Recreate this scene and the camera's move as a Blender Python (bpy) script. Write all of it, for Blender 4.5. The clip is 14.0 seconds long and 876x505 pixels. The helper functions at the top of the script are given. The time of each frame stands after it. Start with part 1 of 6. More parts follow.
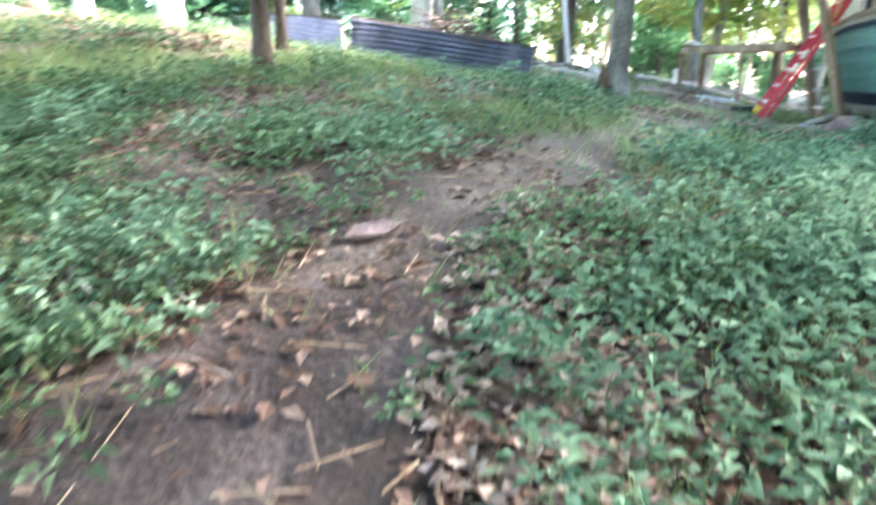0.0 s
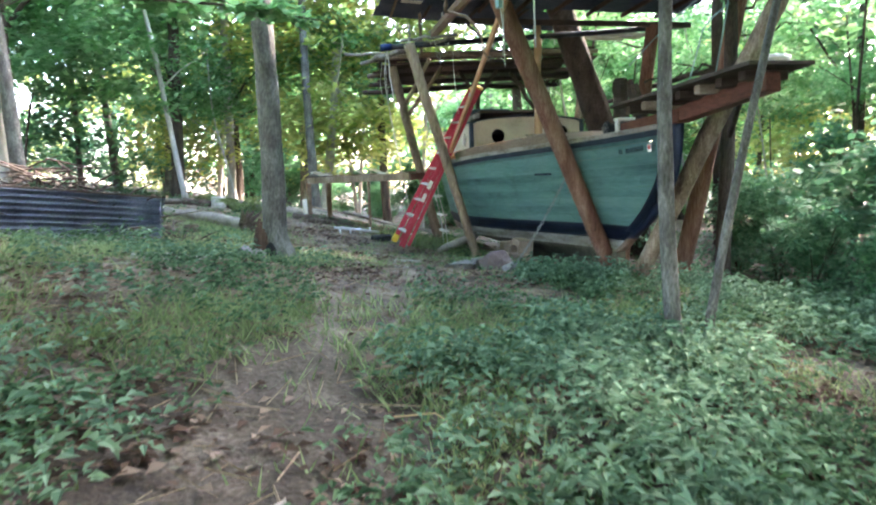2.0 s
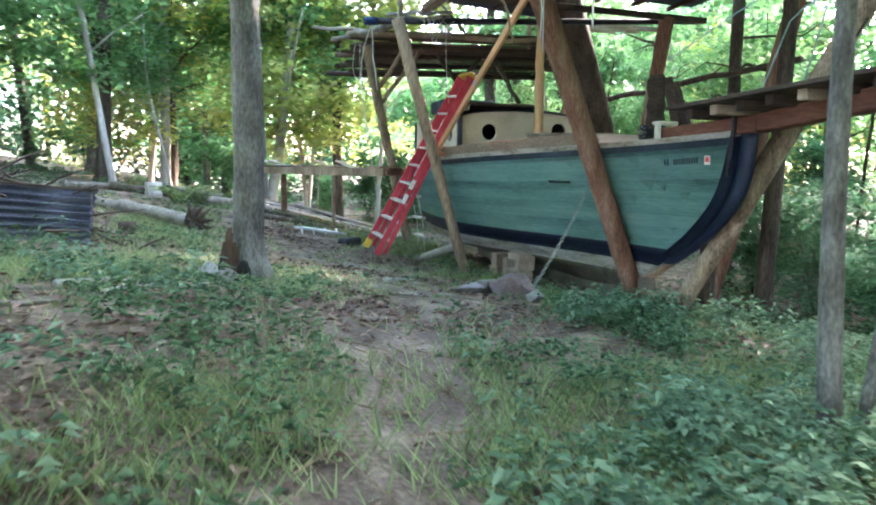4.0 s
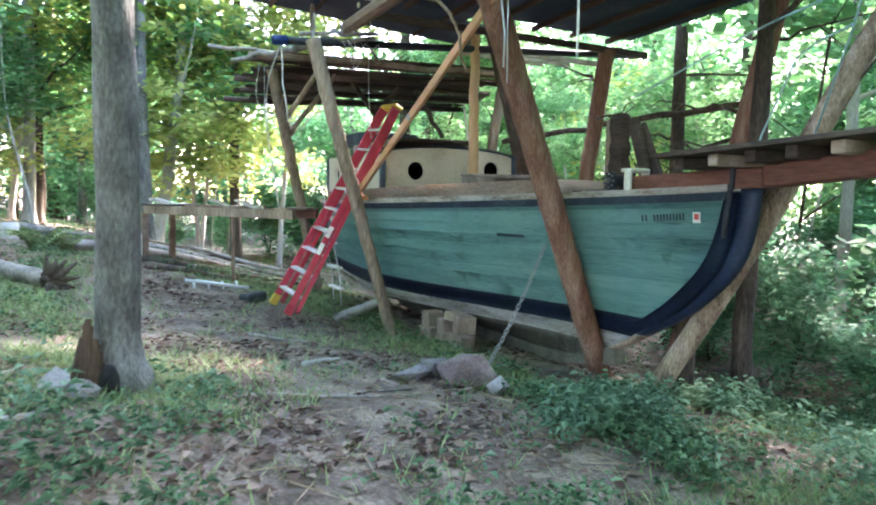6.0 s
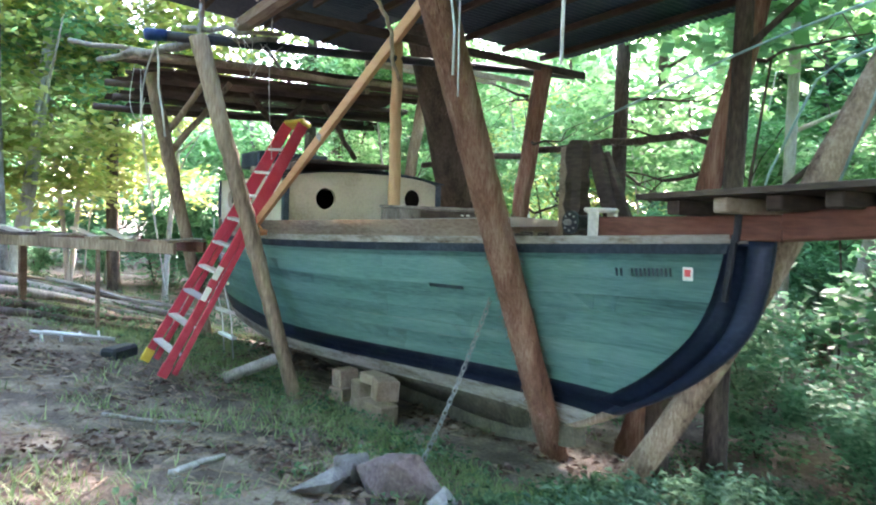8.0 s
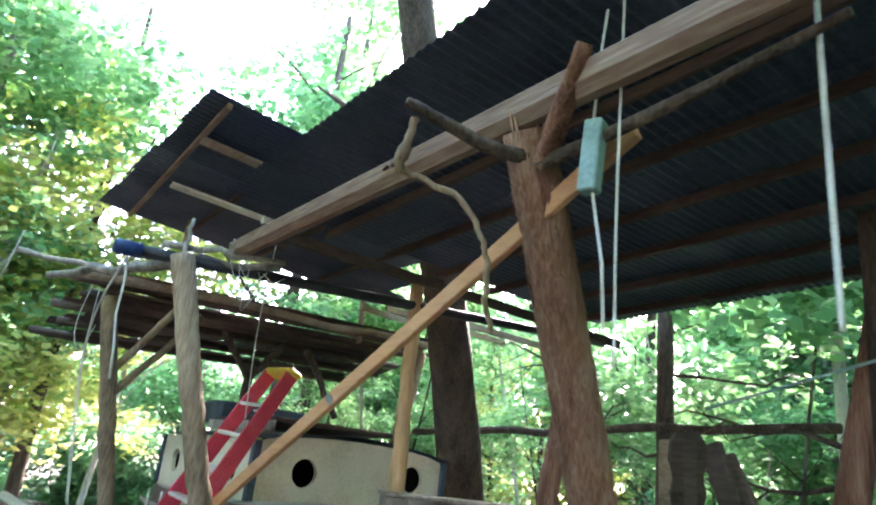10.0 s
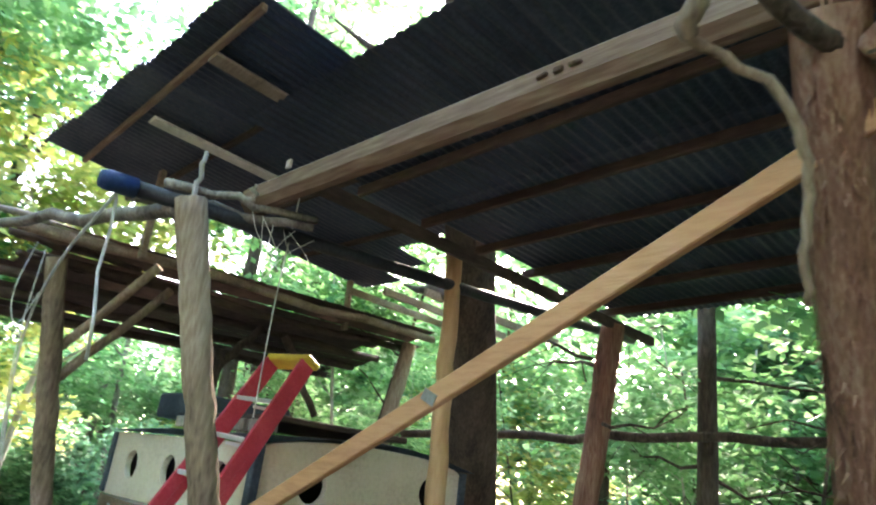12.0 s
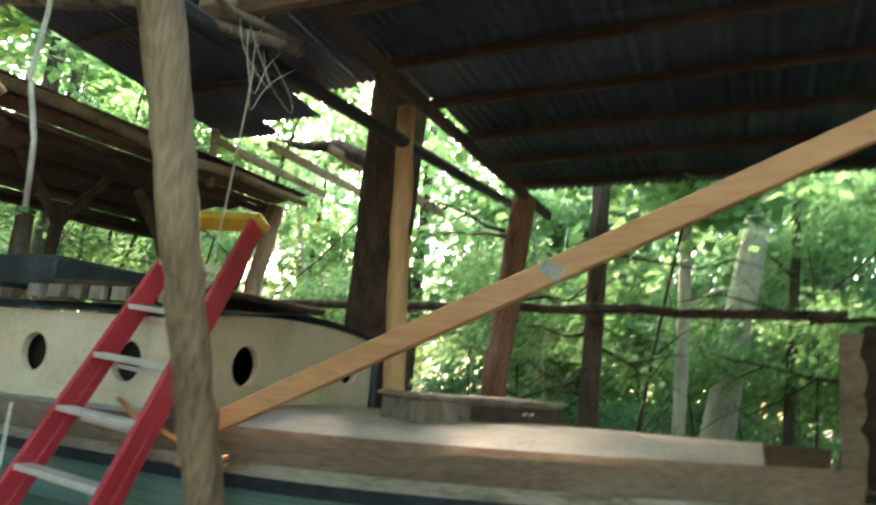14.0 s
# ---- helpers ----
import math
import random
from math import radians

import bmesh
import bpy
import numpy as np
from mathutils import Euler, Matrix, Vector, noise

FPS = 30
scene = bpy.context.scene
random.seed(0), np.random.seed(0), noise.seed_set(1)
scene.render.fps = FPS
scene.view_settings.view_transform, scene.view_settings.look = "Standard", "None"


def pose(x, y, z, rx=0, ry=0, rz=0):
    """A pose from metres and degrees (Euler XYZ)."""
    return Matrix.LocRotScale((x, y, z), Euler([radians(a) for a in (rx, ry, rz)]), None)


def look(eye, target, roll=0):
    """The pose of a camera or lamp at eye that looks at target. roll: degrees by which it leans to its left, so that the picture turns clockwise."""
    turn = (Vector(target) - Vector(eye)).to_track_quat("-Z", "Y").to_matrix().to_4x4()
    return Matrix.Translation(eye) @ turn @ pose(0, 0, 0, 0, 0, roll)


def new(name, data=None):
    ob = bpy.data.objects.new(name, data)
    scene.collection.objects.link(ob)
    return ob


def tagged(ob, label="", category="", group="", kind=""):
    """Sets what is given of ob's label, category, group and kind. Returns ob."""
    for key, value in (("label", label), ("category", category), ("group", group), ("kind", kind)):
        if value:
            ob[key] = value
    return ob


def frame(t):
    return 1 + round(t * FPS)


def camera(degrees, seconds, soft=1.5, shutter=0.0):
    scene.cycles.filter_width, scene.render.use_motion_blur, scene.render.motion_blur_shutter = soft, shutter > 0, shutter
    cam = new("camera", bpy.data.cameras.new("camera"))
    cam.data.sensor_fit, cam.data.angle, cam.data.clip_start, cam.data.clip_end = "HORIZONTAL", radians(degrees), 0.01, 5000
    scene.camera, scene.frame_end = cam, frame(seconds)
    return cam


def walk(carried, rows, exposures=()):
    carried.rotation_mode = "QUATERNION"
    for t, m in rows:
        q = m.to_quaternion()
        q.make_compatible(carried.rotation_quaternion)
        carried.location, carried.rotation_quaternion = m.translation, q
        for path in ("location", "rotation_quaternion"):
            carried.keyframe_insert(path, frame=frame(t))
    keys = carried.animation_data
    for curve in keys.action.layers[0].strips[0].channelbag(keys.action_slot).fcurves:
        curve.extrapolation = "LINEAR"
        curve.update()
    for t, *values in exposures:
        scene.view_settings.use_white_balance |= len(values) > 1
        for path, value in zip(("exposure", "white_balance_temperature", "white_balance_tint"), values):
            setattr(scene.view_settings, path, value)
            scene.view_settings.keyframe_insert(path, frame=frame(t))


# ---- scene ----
cam = camera(65.4, 14.0, 2.0, 0.5)
PATH = [
    (0, (1.409, -1.464, 1.044), (1.142, 0.451, 0.532), 1.0),
    (0.5, (1.186, -1.007, 1.193), (1.228, 0.959, 0.829), 0.9),
    (1, (1.058, -0.678, 1.329), (1.297, 1.281, 1.003), 0.4),
    (1.5, (0.924, -0.355, 1.444), (1.538, 1.518, 1.107), 1.0),
    (2, (0.989, -0.039, 1.507), (1.792, 1.78, 1.294), -2.2),
    (2.5, (0.904, 0.252, 1.581), (1.772, 2.046, 1.412), 0.5),
    (2.7, (0.889, 0.409, 1.595), (1.75, 2.2, 1.371), 1.3),
    (4.8, (1.038, 2.292, 1.751), (2.087, 3.978, 1.511), 0.1),
    (5, (1.126, 2.395, 1.777), (2.179, 4.08, 1.549), 0.0),
    (5.5, (1.266, 2.751, 1.843), (2.436, 4.363, 1.664), 0.8),
    (6, (1.367, 3.044, 1.901), (2.602, 4.608, 1.733), 1.1),
    (6.5, (1.56, 3.322, 1.924), (2.844, 4.847, 1.767), 1.0),
    (7, (1.709, 3.604, 1.967), (3.018, 5.108, 1.811), 0.8),
    (7.5, (1.902, 3.903, 2.014), (3.309, 5.318, 1.882), 1.8),
    (8, (2.119, 4.188, 2.072), (3.563, 5.567, 1.965), 2.0),
    (8.5, (2.233, 4.59, 2.155), (3.657, 5.994, 2.176), 1.2),
    (9, (2.42, 4.949, 2.261), (3.858, 6.32, 2.494), 5.3),
    (9.2, (2.523, 5.087, 2.28), (3.919, 6.471, 2.651), 7.2),
    (11.3, (3.014, 6.611, 2.352), (4.5, 7.727, 3.089), 5.2),
    (11.5, (3.062, 6.728, 2.363), (4.566, 7.826, 3.093), 5.4),
    (12, (3.048, 7.156, 2.337), (4.615, 8.22, 2.979), 7.1),
    (12.5, (3.085, 7.505, 2.356), (4.777, 8.345, 3.013), 6.5),
    (13, (3.138, 7.907, 2.278), (4.915, 8.529, 2.954), 10.5),
    (13.5, (3.068, 8.308, 2.276), (4.944, 8.749, 2.815), 10.1),
    (14, (3.068, 8.598, 2.29), (4.987, 9.042, 2.637), 5.2),
]
walk(cam, [(t, look(eye, target, roll)) for t, eye, target, roll in PATH], [(0.0, 5.35, 5900, 23), (0.5, 5.0, 6000, 22), (1.0, 4.6, 6150, 22), (1.5, 4.58, 6050, 22), (2.0, 4.7, 6200, 23), (5.5, 4.88, 6000, 24), (6.5, 5.0, 5950, 24), (8.0, 5.02, 6000, 24), (8.5, 5.1, 5850, 24), (9.0, 5.0, 5800, 23), (9.2, 4.97, 5750, 23), (11.5, 4.45, 6700, 20), (12.0, 4.65, 6500, 20), (12.5, 4.78, 6300, 20), (13.0, 4.85, 6500, 21), (13.5, 4.6, 7000, 20), (14.0, 4.35, 7400, 20)])

# ---------------------------------------------------------------- world, light
world = bpy.data.worlds.new("sky")
scene.world = world
world.use_nodes = True
wn = world.node_tree.nodes
sky = wn.new("ShaderNodeTexSky")
sky.sky_type, sky.sun_disc = "NISHITA", False
sky.sun_elevation, sky.sun_rotation = radians(30), radians(70)
sky.air_density, sky.dust_density = 1.0, 2.0
wn["Background"].inputs["Strength"].default_value = 0.15
world.node_tree.links.new(sky.outputs["Color"], wn["Background"].inputs["Color"])
sun_data = bpy.data.lights.new("sun", "SUN")
sun_data.energy, sun_data.angle, sun_data.color = 3.0, radians(5), (1.0, 0.9, 0.74)
sun = new("sun", sun_data)
sun.matrix_world = look((30, 11, 18), (0, 0, 0))

# ---------------------------------------------------------------- materials
MATS = {}


def material(name, colors, rough=0.8, scale=3.0, fine=40.0, bump=0.3, metal=0.0, stretch=(1, 1, 1), random_amount=0.0, leaf=0.0, spec=0.3, contrast=0.5):
    """Procedural surface: two scales of noise over a ramp of colours, with relief."""
    m = bpy.data.materials.new(name)
    m.use_nodes = True
    nt = m.node_tree
    n, l = nt.nodes, nt.links
    b = n["Principled BSDF"]
    tc = n.new("ShaderNodeTexCoord")
    mp = n.new("ShaderNodeMapping")
    mp.inputs["Scale"].default_value = stretch
    l.new(tc.outputs["Object"], mp.inputs["Vector"])
    a = n.new("ShaderNodeTexNoise")
    a.inputs["Scale"].default_value, a.inputs["Detail"].default_value = scale, 5.0
    c = n.new("ShaderNodeTexNoise")
    c.inputs["Scale"].default_value, c.inputs["Detail"].default_value = fine, 4.0
    for t in (a, c):
        l.new(mp.outputs["Vector"], t.inputs["Vector"])
    mix = n.new("ShaderNodeMix")
    mix.data_type = "FLOAT"
    mix.inputs[0].default_value = 0.4
    l.new(a.outputs["Fac"], mix.inputs[2])
    l.new(c.outputs["Fac"], mix.inputs[3])
    fac = mix.outputs[0]
    if random_amount:
        info = n.new("ShaderNodeObjectInfo") if not leaf else n.new("ShaderNodeNewGeometry")
        out = info.outputs["Random"] if not leaf else info.outputs["Random Per Island"]
        add = n.new("ShaderNodeMath")
        add.operation = "MULTIPLY_ADD"
        l.new(out, add.inputs[0])
        add.inputs[1].default_value = random_amount
        l.new(fac, add.inputs[2])
        sub = n.new("ShaderNodeMath")
        sub.operation = "SUBTRACT"
        l.new(add.outputs[0], sub.inputs[0])
        sub.inputs[1].default_value = random_amount / 2
        fac = sub.outputs[0]
    ramp = n.new("ShaderNodeValToRGB")
    lo, hi = 0.5 - contrast / 2, 0.5 + contrast / 2
    els = ramp.color_ramp.elements
    while len(els) < len(colors):
        els.new(0.5)
    for k, col in enumerate(colors):
        els[k].position = lo + (hi - lo) * k / max(1, len(colors) - 1)
        els[k].color = (*col, 1)
    l.new(fac, ramp.inputs["Fac"])
    l.new(ramp.outputs["Color"], b.inputs["Base Color"])
    b.inputs["Roughness"].default_value, b.inputs["Metallic"].default_value = rough, metal
    b.inputs["Specular IOR Level"].default_value = spec
    if bump:
        bp = n.new("ShaderNodeBump")
        bp.inputs["Strength"].default_value, bp.inputs["Distance"].default_value = bump, 0.02
        l.new(c.outputs["Fac"], bp.inputs["Height"])
        l.new(bp.outputs["Normal"], b.inputs["Normal"])
    if leaf:
        tr = n.new("ShaderNodeBsdfTranslucent")
        l.new(ramp.outputs["Color"], tr.inputs["Color"])
        ms = n.new("ShaderNodeMixShader")
        ms.inputs[0].default_value = leaf
        l.new(b.outputs["BSDF"], ms.inputs[1])
        l.new(tr.outputs["BSDF"], ms.inputs[2])
        l.new(ms.outputs["Shader"], n["Material Output"].inputs["Surface"])
    MATS[name] = m
    return m


def pale_upslope(m, pale, y0, y1):
    """Multiplies the soil by a pale tint up the slope, in ragged patches: drier earth and painted-in light."""
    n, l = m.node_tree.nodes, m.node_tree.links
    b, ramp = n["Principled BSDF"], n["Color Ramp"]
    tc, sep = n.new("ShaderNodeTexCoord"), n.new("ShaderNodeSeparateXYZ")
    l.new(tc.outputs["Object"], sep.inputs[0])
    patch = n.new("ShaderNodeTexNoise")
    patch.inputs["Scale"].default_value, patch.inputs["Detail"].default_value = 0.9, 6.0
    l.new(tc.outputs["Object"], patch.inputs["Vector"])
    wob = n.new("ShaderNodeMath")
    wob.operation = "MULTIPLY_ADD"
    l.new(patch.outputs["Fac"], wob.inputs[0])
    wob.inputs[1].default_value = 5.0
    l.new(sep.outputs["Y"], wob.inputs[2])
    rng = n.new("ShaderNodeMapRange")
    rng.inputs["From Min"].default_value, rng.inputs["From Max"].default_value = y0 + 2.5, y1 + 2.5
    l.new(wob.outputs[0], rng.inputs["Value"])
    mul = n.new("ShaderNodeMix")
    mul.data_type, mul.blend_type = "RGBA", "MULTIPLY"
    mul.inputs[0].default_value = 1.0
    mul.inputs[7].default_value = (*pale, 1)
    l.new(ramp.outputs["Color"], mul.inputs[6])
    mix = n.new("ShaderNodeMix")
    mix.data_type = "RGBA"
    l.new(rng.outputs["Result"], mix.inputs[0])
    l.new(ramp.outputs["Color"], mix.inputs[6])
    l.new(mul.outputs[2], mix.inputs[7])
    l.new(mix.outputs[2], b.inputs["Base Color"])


soil = material("soil", [(0.015, 0.011, 0.0095), (0.046, 0.034, 0.03), (0.11, 0.087, 0.077)], 0.95, 2.2, 34, 1.0, contrast=0.34)
# dark humus low down, with the shade at the path's start painted in
pale_upslope(soil, (3.1, 3.1, 2.65), 0.8, 5.0)
bark_grey = material("bark_grey", [(0.05, 0.045, 0.038), (0.13, 0.122, 0.105), (0.26, 0.25, 0.22)], 0.9, 7, 55, 1.0, stretch=(1, 1, 0.45), contrast=0.34)
bark_dark = material("bark_dark", [(0.026, 0.018, 0.014), (0.082, 0.06, 0.044), (0.15, 0.116, 0.09)], 0.95, 6, 50, 1.0, stretch=(1, 1, 0.25), contrast=0.36)
bark_pale = material("bark_pale", [(0.2, 0.18, 0.15), (0.42, 0.39, 0.34), (0.6, 0.57, 0.5)], 0.9, 3, 30, 0.6, stretch=(1, 1, 0.3), contrast=0.4)
bark_red = material("bark_red", [(0.065, 0.028, 0.018), (0.23, 0.112, 0.072), (0.42, 0.27, 0.19)], 0.95, 7, 70, 1.0, stretch=(1, 1, 0.1), contrast=0.4)
bark_fibre = material("bark_fibre", [(0.09, 0.04, 0.025), (0.24, 0.122, 0.078), (0.42, 0.28, 0.2)], 0.95, 7, 70, 0.3, stretch=(1, 1, 0.1), contrast=0.4)
pole_wood = material("pole_wood", [(0.08, 0.052, 0.034), (0.25, 0.178, 0.118), (0.43, 0.34, 0.24)], 0.88, 4.5, 45, 0.5, stretch=(1, 1, 0.2), contrast=0.4)
new_wood = material("new_wood", [(0.34, 0.155, 0.07), (0.48, 0.245, 0.12), (0.56, 0.33, 0.18)], 0.7, 3, 40, 0.3, stretch=(1, 0.2, 1), contrast=0.5)
pale_wood = material("pale_wood", [(0.34, 0.185, 0.085), (0.52, 0.33, 0.17), (0.62, 0.44, 0.25)], 0.75, 4, 30, 0.4, stretch=(1, 1, 0.2), contrast=0.5)
old_wood = material("old_wood", [(0.12, 0.085, 0.058), (0.285, 0.212, 0.152), (0.43, 0.345, 0.265)], 0.85, 4, 50, 0.5, stretch=(1, 0.2, 1), random_amount=0.2, contrast=0.45)
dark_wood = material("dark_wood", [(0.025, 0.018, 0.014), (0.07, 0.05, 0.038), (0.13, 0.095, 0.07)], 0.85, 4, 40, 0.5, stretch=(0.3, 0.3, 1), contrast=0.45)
red_timber = material("red_timber", [(0.06, 0.025, 0.018), (0.16, 0.065, 0.042), (0.24, 0.12, 0.08)], 0.75, 4, 40, 0.4, stretch=(1, 0.2, 1), contrast=0.45)
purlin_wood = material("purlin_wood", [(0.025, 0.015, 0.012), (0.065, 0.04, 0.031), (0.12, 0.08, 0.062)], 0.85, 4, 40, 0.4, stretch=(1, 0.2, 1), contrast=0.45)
bark_tan = material("bark_tan", [(0.09, 0.055, 0.038), (0.27, 0.19, 0.13), (0.46, 0.36, 0.27)], 0.95, 9, 60, 1.0, stretch=(1, 1, 0.4), contrast=0.34)
beam_wood = material("beam_wood", [(0.09, 0.042, 0.028), (0.21, 0.135, 0.095), (0.37, 0.3, 0.235)], 0.78, 3, 50, 0.35, stretch=(1, 0.1, 1), contrast=0.45)
grey_wood = material("grey_wood", [(0.1, 0.083, 0.068), (0.25, 0.22, 0.185), (0.4, 0.36, 0.31)], 0.9, 6, 50, 0.8, stretch=(1, 1, 0.3), random_amount=0.2, contrast=0.4)
hull_paint = material("hull_paint", [(0.066, 0.142, 0.126), (0.162, 0.31, 0.27), (0.27, 0.43, 0.38)], 0.5, 2.0, 30, 0.15, stretch=(1, 0.12, 3.2), random_amount=0.16, contrast=0.45)
navy_paint = material("navy_paint", [(0.004, 0.007, 0.015), (0.009, 0.016, 0.036), (0.028, 0.04, 0.065)], 0.5, 3, 40, 0.15, stretch=(1, 0.4, 1), contrast=0.5)
primer = material("primer", [(0.17, 0.12, 0.08), (0.46, 0.42, 0.35), (0.62, 0.6, 0.54)], 0.8, 5, 30, 0.4, stretch=(1, 0.5, 2), contrast=0.38)
bottom_paint = material("bottom_paint", [(0.05, 0.05, 0.035), (0.13, 0.115, 0.08), (0.24, 0.2, 0.14)], 0.85, 3, 30, 0.5, contrast=0.45)
cream_paint = material("cream_paint", [(0.46, 0.38, 0.26), (0.64, 0.56, 0.42), (0.72, 0.65, 0.52)], 0.6, 3, 30, 0.1, contrast=0.45)
white_paint = material("white_paint", [(0.5, 0.46, 0.38), (0.72, 0.68, 0.59), (0.8, 0.77, 0.69)], 0.6, 4, 30, 0.1, contrast=0.4)
trim_blue = material("trim_blue", [(0.02, 0.03, 0.045), (0.045, 0.065, 0.085), (0.1, 0.13, 0.16)], 0.6, 4, 40, 0.2, contrast=0.45)
deck_ply = material("deck_ply", [(0.4, 0.37, 0.33), (0.62, 0.59, 0.54), (0.75, 0.72, 0.68)], 0.85, 3, 30, 0.2, contrast=0.45)
ladder_red = material("ladder_red", [(0.32, 0.025, 0.04), (0.46, 0.04, 0.06), (0.55, 0.1, 0.11)], 0.45, 5, 60, 0.05, contrast=0.6)
aluminium = material("aluminium", [(0.5, 0.49, 0.47), (0.7, 0.69, 0.67), (0.8, 0.8, 0.78)], 0.4, 8, 60, 0.1, metal=0.6, contrast=0.5)
ladder_yellow = material("ladder_yellow", [(0.38, 0.22, 0.03), (0.62, 0.4, 0.04), (0.72, 0.5, 0.08)], 0.5, 8, 60, 0.05)
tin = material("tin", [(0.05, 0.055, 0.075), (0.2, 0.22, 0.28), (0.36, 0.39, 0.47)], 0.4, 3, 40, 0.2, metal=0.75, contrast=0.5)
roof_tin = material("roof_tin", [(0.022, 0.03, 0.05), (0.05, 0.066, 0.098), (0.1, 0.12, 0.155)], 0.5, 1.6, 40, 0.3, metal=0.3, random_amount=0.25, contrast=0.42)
black_pipe = material("black_pipe", [(0.01, 0.011, 0.014), (0.025, 0.027, 0.032), (0.06, 0.062, 0.068)], 0.5, 5, 50, 0.2, contrast=0.5)
blue_plastic = material("blue_plastic", [(0.006, 0.018, 0.06), (0.012, 0.035, 0.11), (0.03, 0.065, 0.17)], 0.5, 8, 50, 0.1)
block_grey = material("block_grey", [(0.17, 0.115, 0.08), (0.33, 0.235, 0.17), (0.45, 0.345, 0.26)], 0.95, 6, 60, 0.6, random_amount=0.25, contrast=0.5)
rock_red = material("rock_red", [(0.09, 0.06, 0.056), (0.19, 0.132, 0.125), (0.3, 0.23, 0.215)], 0.95, 5, 40, 0.8, contrast=0.5)
rot_wood = material("rot_wood", [(0.025, 0.015, 0.01), (0.09, 0.052, 0.032), (0.17, 0.11, 0.07)], 0.95, 8, 50, 1.0, stretch=(1, 1, 0.2), contrast=0.45)
stone = material("stone", [(0.12, 0.1, 0.095), (0.24, 0.21, 0.2), (0.36, 0.33, 0.31)], 0.95, 5, 40, 0.8, random_amount=0.25, contrast=0.5)
steel = material("steel", [(0.12, 0.11, 0.1), (0.3, 0.29, 0.27), (0.42, 0.41, 0.4)], 0.5, 10, 60, 0.2, metal=0.7)
rope_white = material("rope_white", [(0.36, 0.35, 0.31), (0.55, 0.54, 0.5), (0.68, 0.67, 0.63)], 0.9, 20, 90, 0.4)
rope_orange = material("rope_orange", [(0.5, 0.16, 0.06), (0.62, 0.24, 0.1), (0.7, 0.34, 0.18)], 0.9, 20, 90, 0.3)
mint_metal = material("mint_metal", [(0.12, 0.19, 0.18), (0.22, 0.33, 0.31), (0.33, 0.45, 0.42)], 0.6, 6, 50, 0.2)
# near-black colour that stands in for the shade inside openings
inside_shade = material("inside_shade", [(0.01, 0.01, 0.01), (0.02, 0.018, 0.016), (0.03, 0.028, 0.026)], 0.95, 6, 40, 0.0)
red_ink = material("red_ink", [(0.5, 0.05, 0.05), (0.6, 0.08, 0.07), (0.65, 0.12, 0.1)], 0.6, 8, 40, 0.0)
dark_ink = material("dark_ink", [(0.015, 0.03, 0.035), (0.03, 0.05, 0.055), (0.05, 0.08, 0.085)], 0.7, 20, 60, 0.0)
leaf_green = material("leaf_green", [(0.07, 0.18, 0.06), (0.18, 0.37, 0.145), (0.33, 0.5, 0.25)], 0.6, 0.6, 6, 0.0, random_amount=0.5, leaf=0.56, contrast=0.7, spec=0.2)
# lit copy of leaf_green: low sun on far crowns, put into the leaf colour
leaf_sunlit = material("leaf_sunlit", [(0.24, 0.38, 0.09), (0.48, 0.54, 0.16), (0.7, 0.64, 0.26)], 0.6, 0.6, 6, 0.0, random_amount=0.5, leaf=0.56, contrast=0.7, spec=0.2)
leaf_shrub = material("leaf_shrub", [(0.06, 0.17, 0.085), (0.14, 0.31, 0.16), (0.27, 0.46, 0.25)], 0.6, 0.6, 6, 0.0, random_amount=0.5, leaf=0.55, contrast=0.7, spec=0.2)
herb_green = material("herb_green", [(0.04, 0.08, 0.04), (0.1, 0.175, 0.088), (0.2, 0.3, 0.16)], 0.75, 0.35, 6, 0.0, random_amount=0.6, leaf=0.3, contrast=0.6, spec=0.12)
grass_green = material("grass_green", [(0.1, 0.15, 0.055), (0.2, 0.27, 0.1), (0.34, 0.38, 0.18)], 0.6, 0.5, 6, 0.0, random_amount=0.6, leaf=0.3, contrast=0.7)
herb_pale = material("herb_pale", [(0.07, 0.13, 0.08), (0.15, 0.25, 0.155), (0.26, 0.37, 0.24)], 0.75, 0.35, 6, 0.0, random_amount=0.6, leaf=0.35, contrast=0.6, spec=0.12)
litter_pale = material("litter_pale", [(0.12, 0.082, 0.062), (0.28, 0.21, 0.17), (0.46, 0.37, 0.31)], 0.9, 1.0, 8, 0.0, random_amount=0.8, leaf=0.1, contrast=0.7, spec=0.1)
litter = material("litter", [(0.06, 0.034, 0.024), (0.15, 0.096, 0.072), (0.3, 0.215, 0.168)], 0.9, 1.0, 8, 0.0, random_amount=0.8, leaf=0.1, contrast=0.7, spec=0.1)


# ---------------------------------------------------------------- mesh helpers
BASE = {}


def mesh_from(bm, name, mat, smooth=False):
    me = bpy.data.meshes.new(name)
    bm.to_mesh(me)
    bm.free()
    for m in mat if isinstance(mat, (list, tuple)) else (mat,):
        me.materials.append(m)
    if smooth:
        for p in me.polygons:
            p.use_smooth = True
    return me


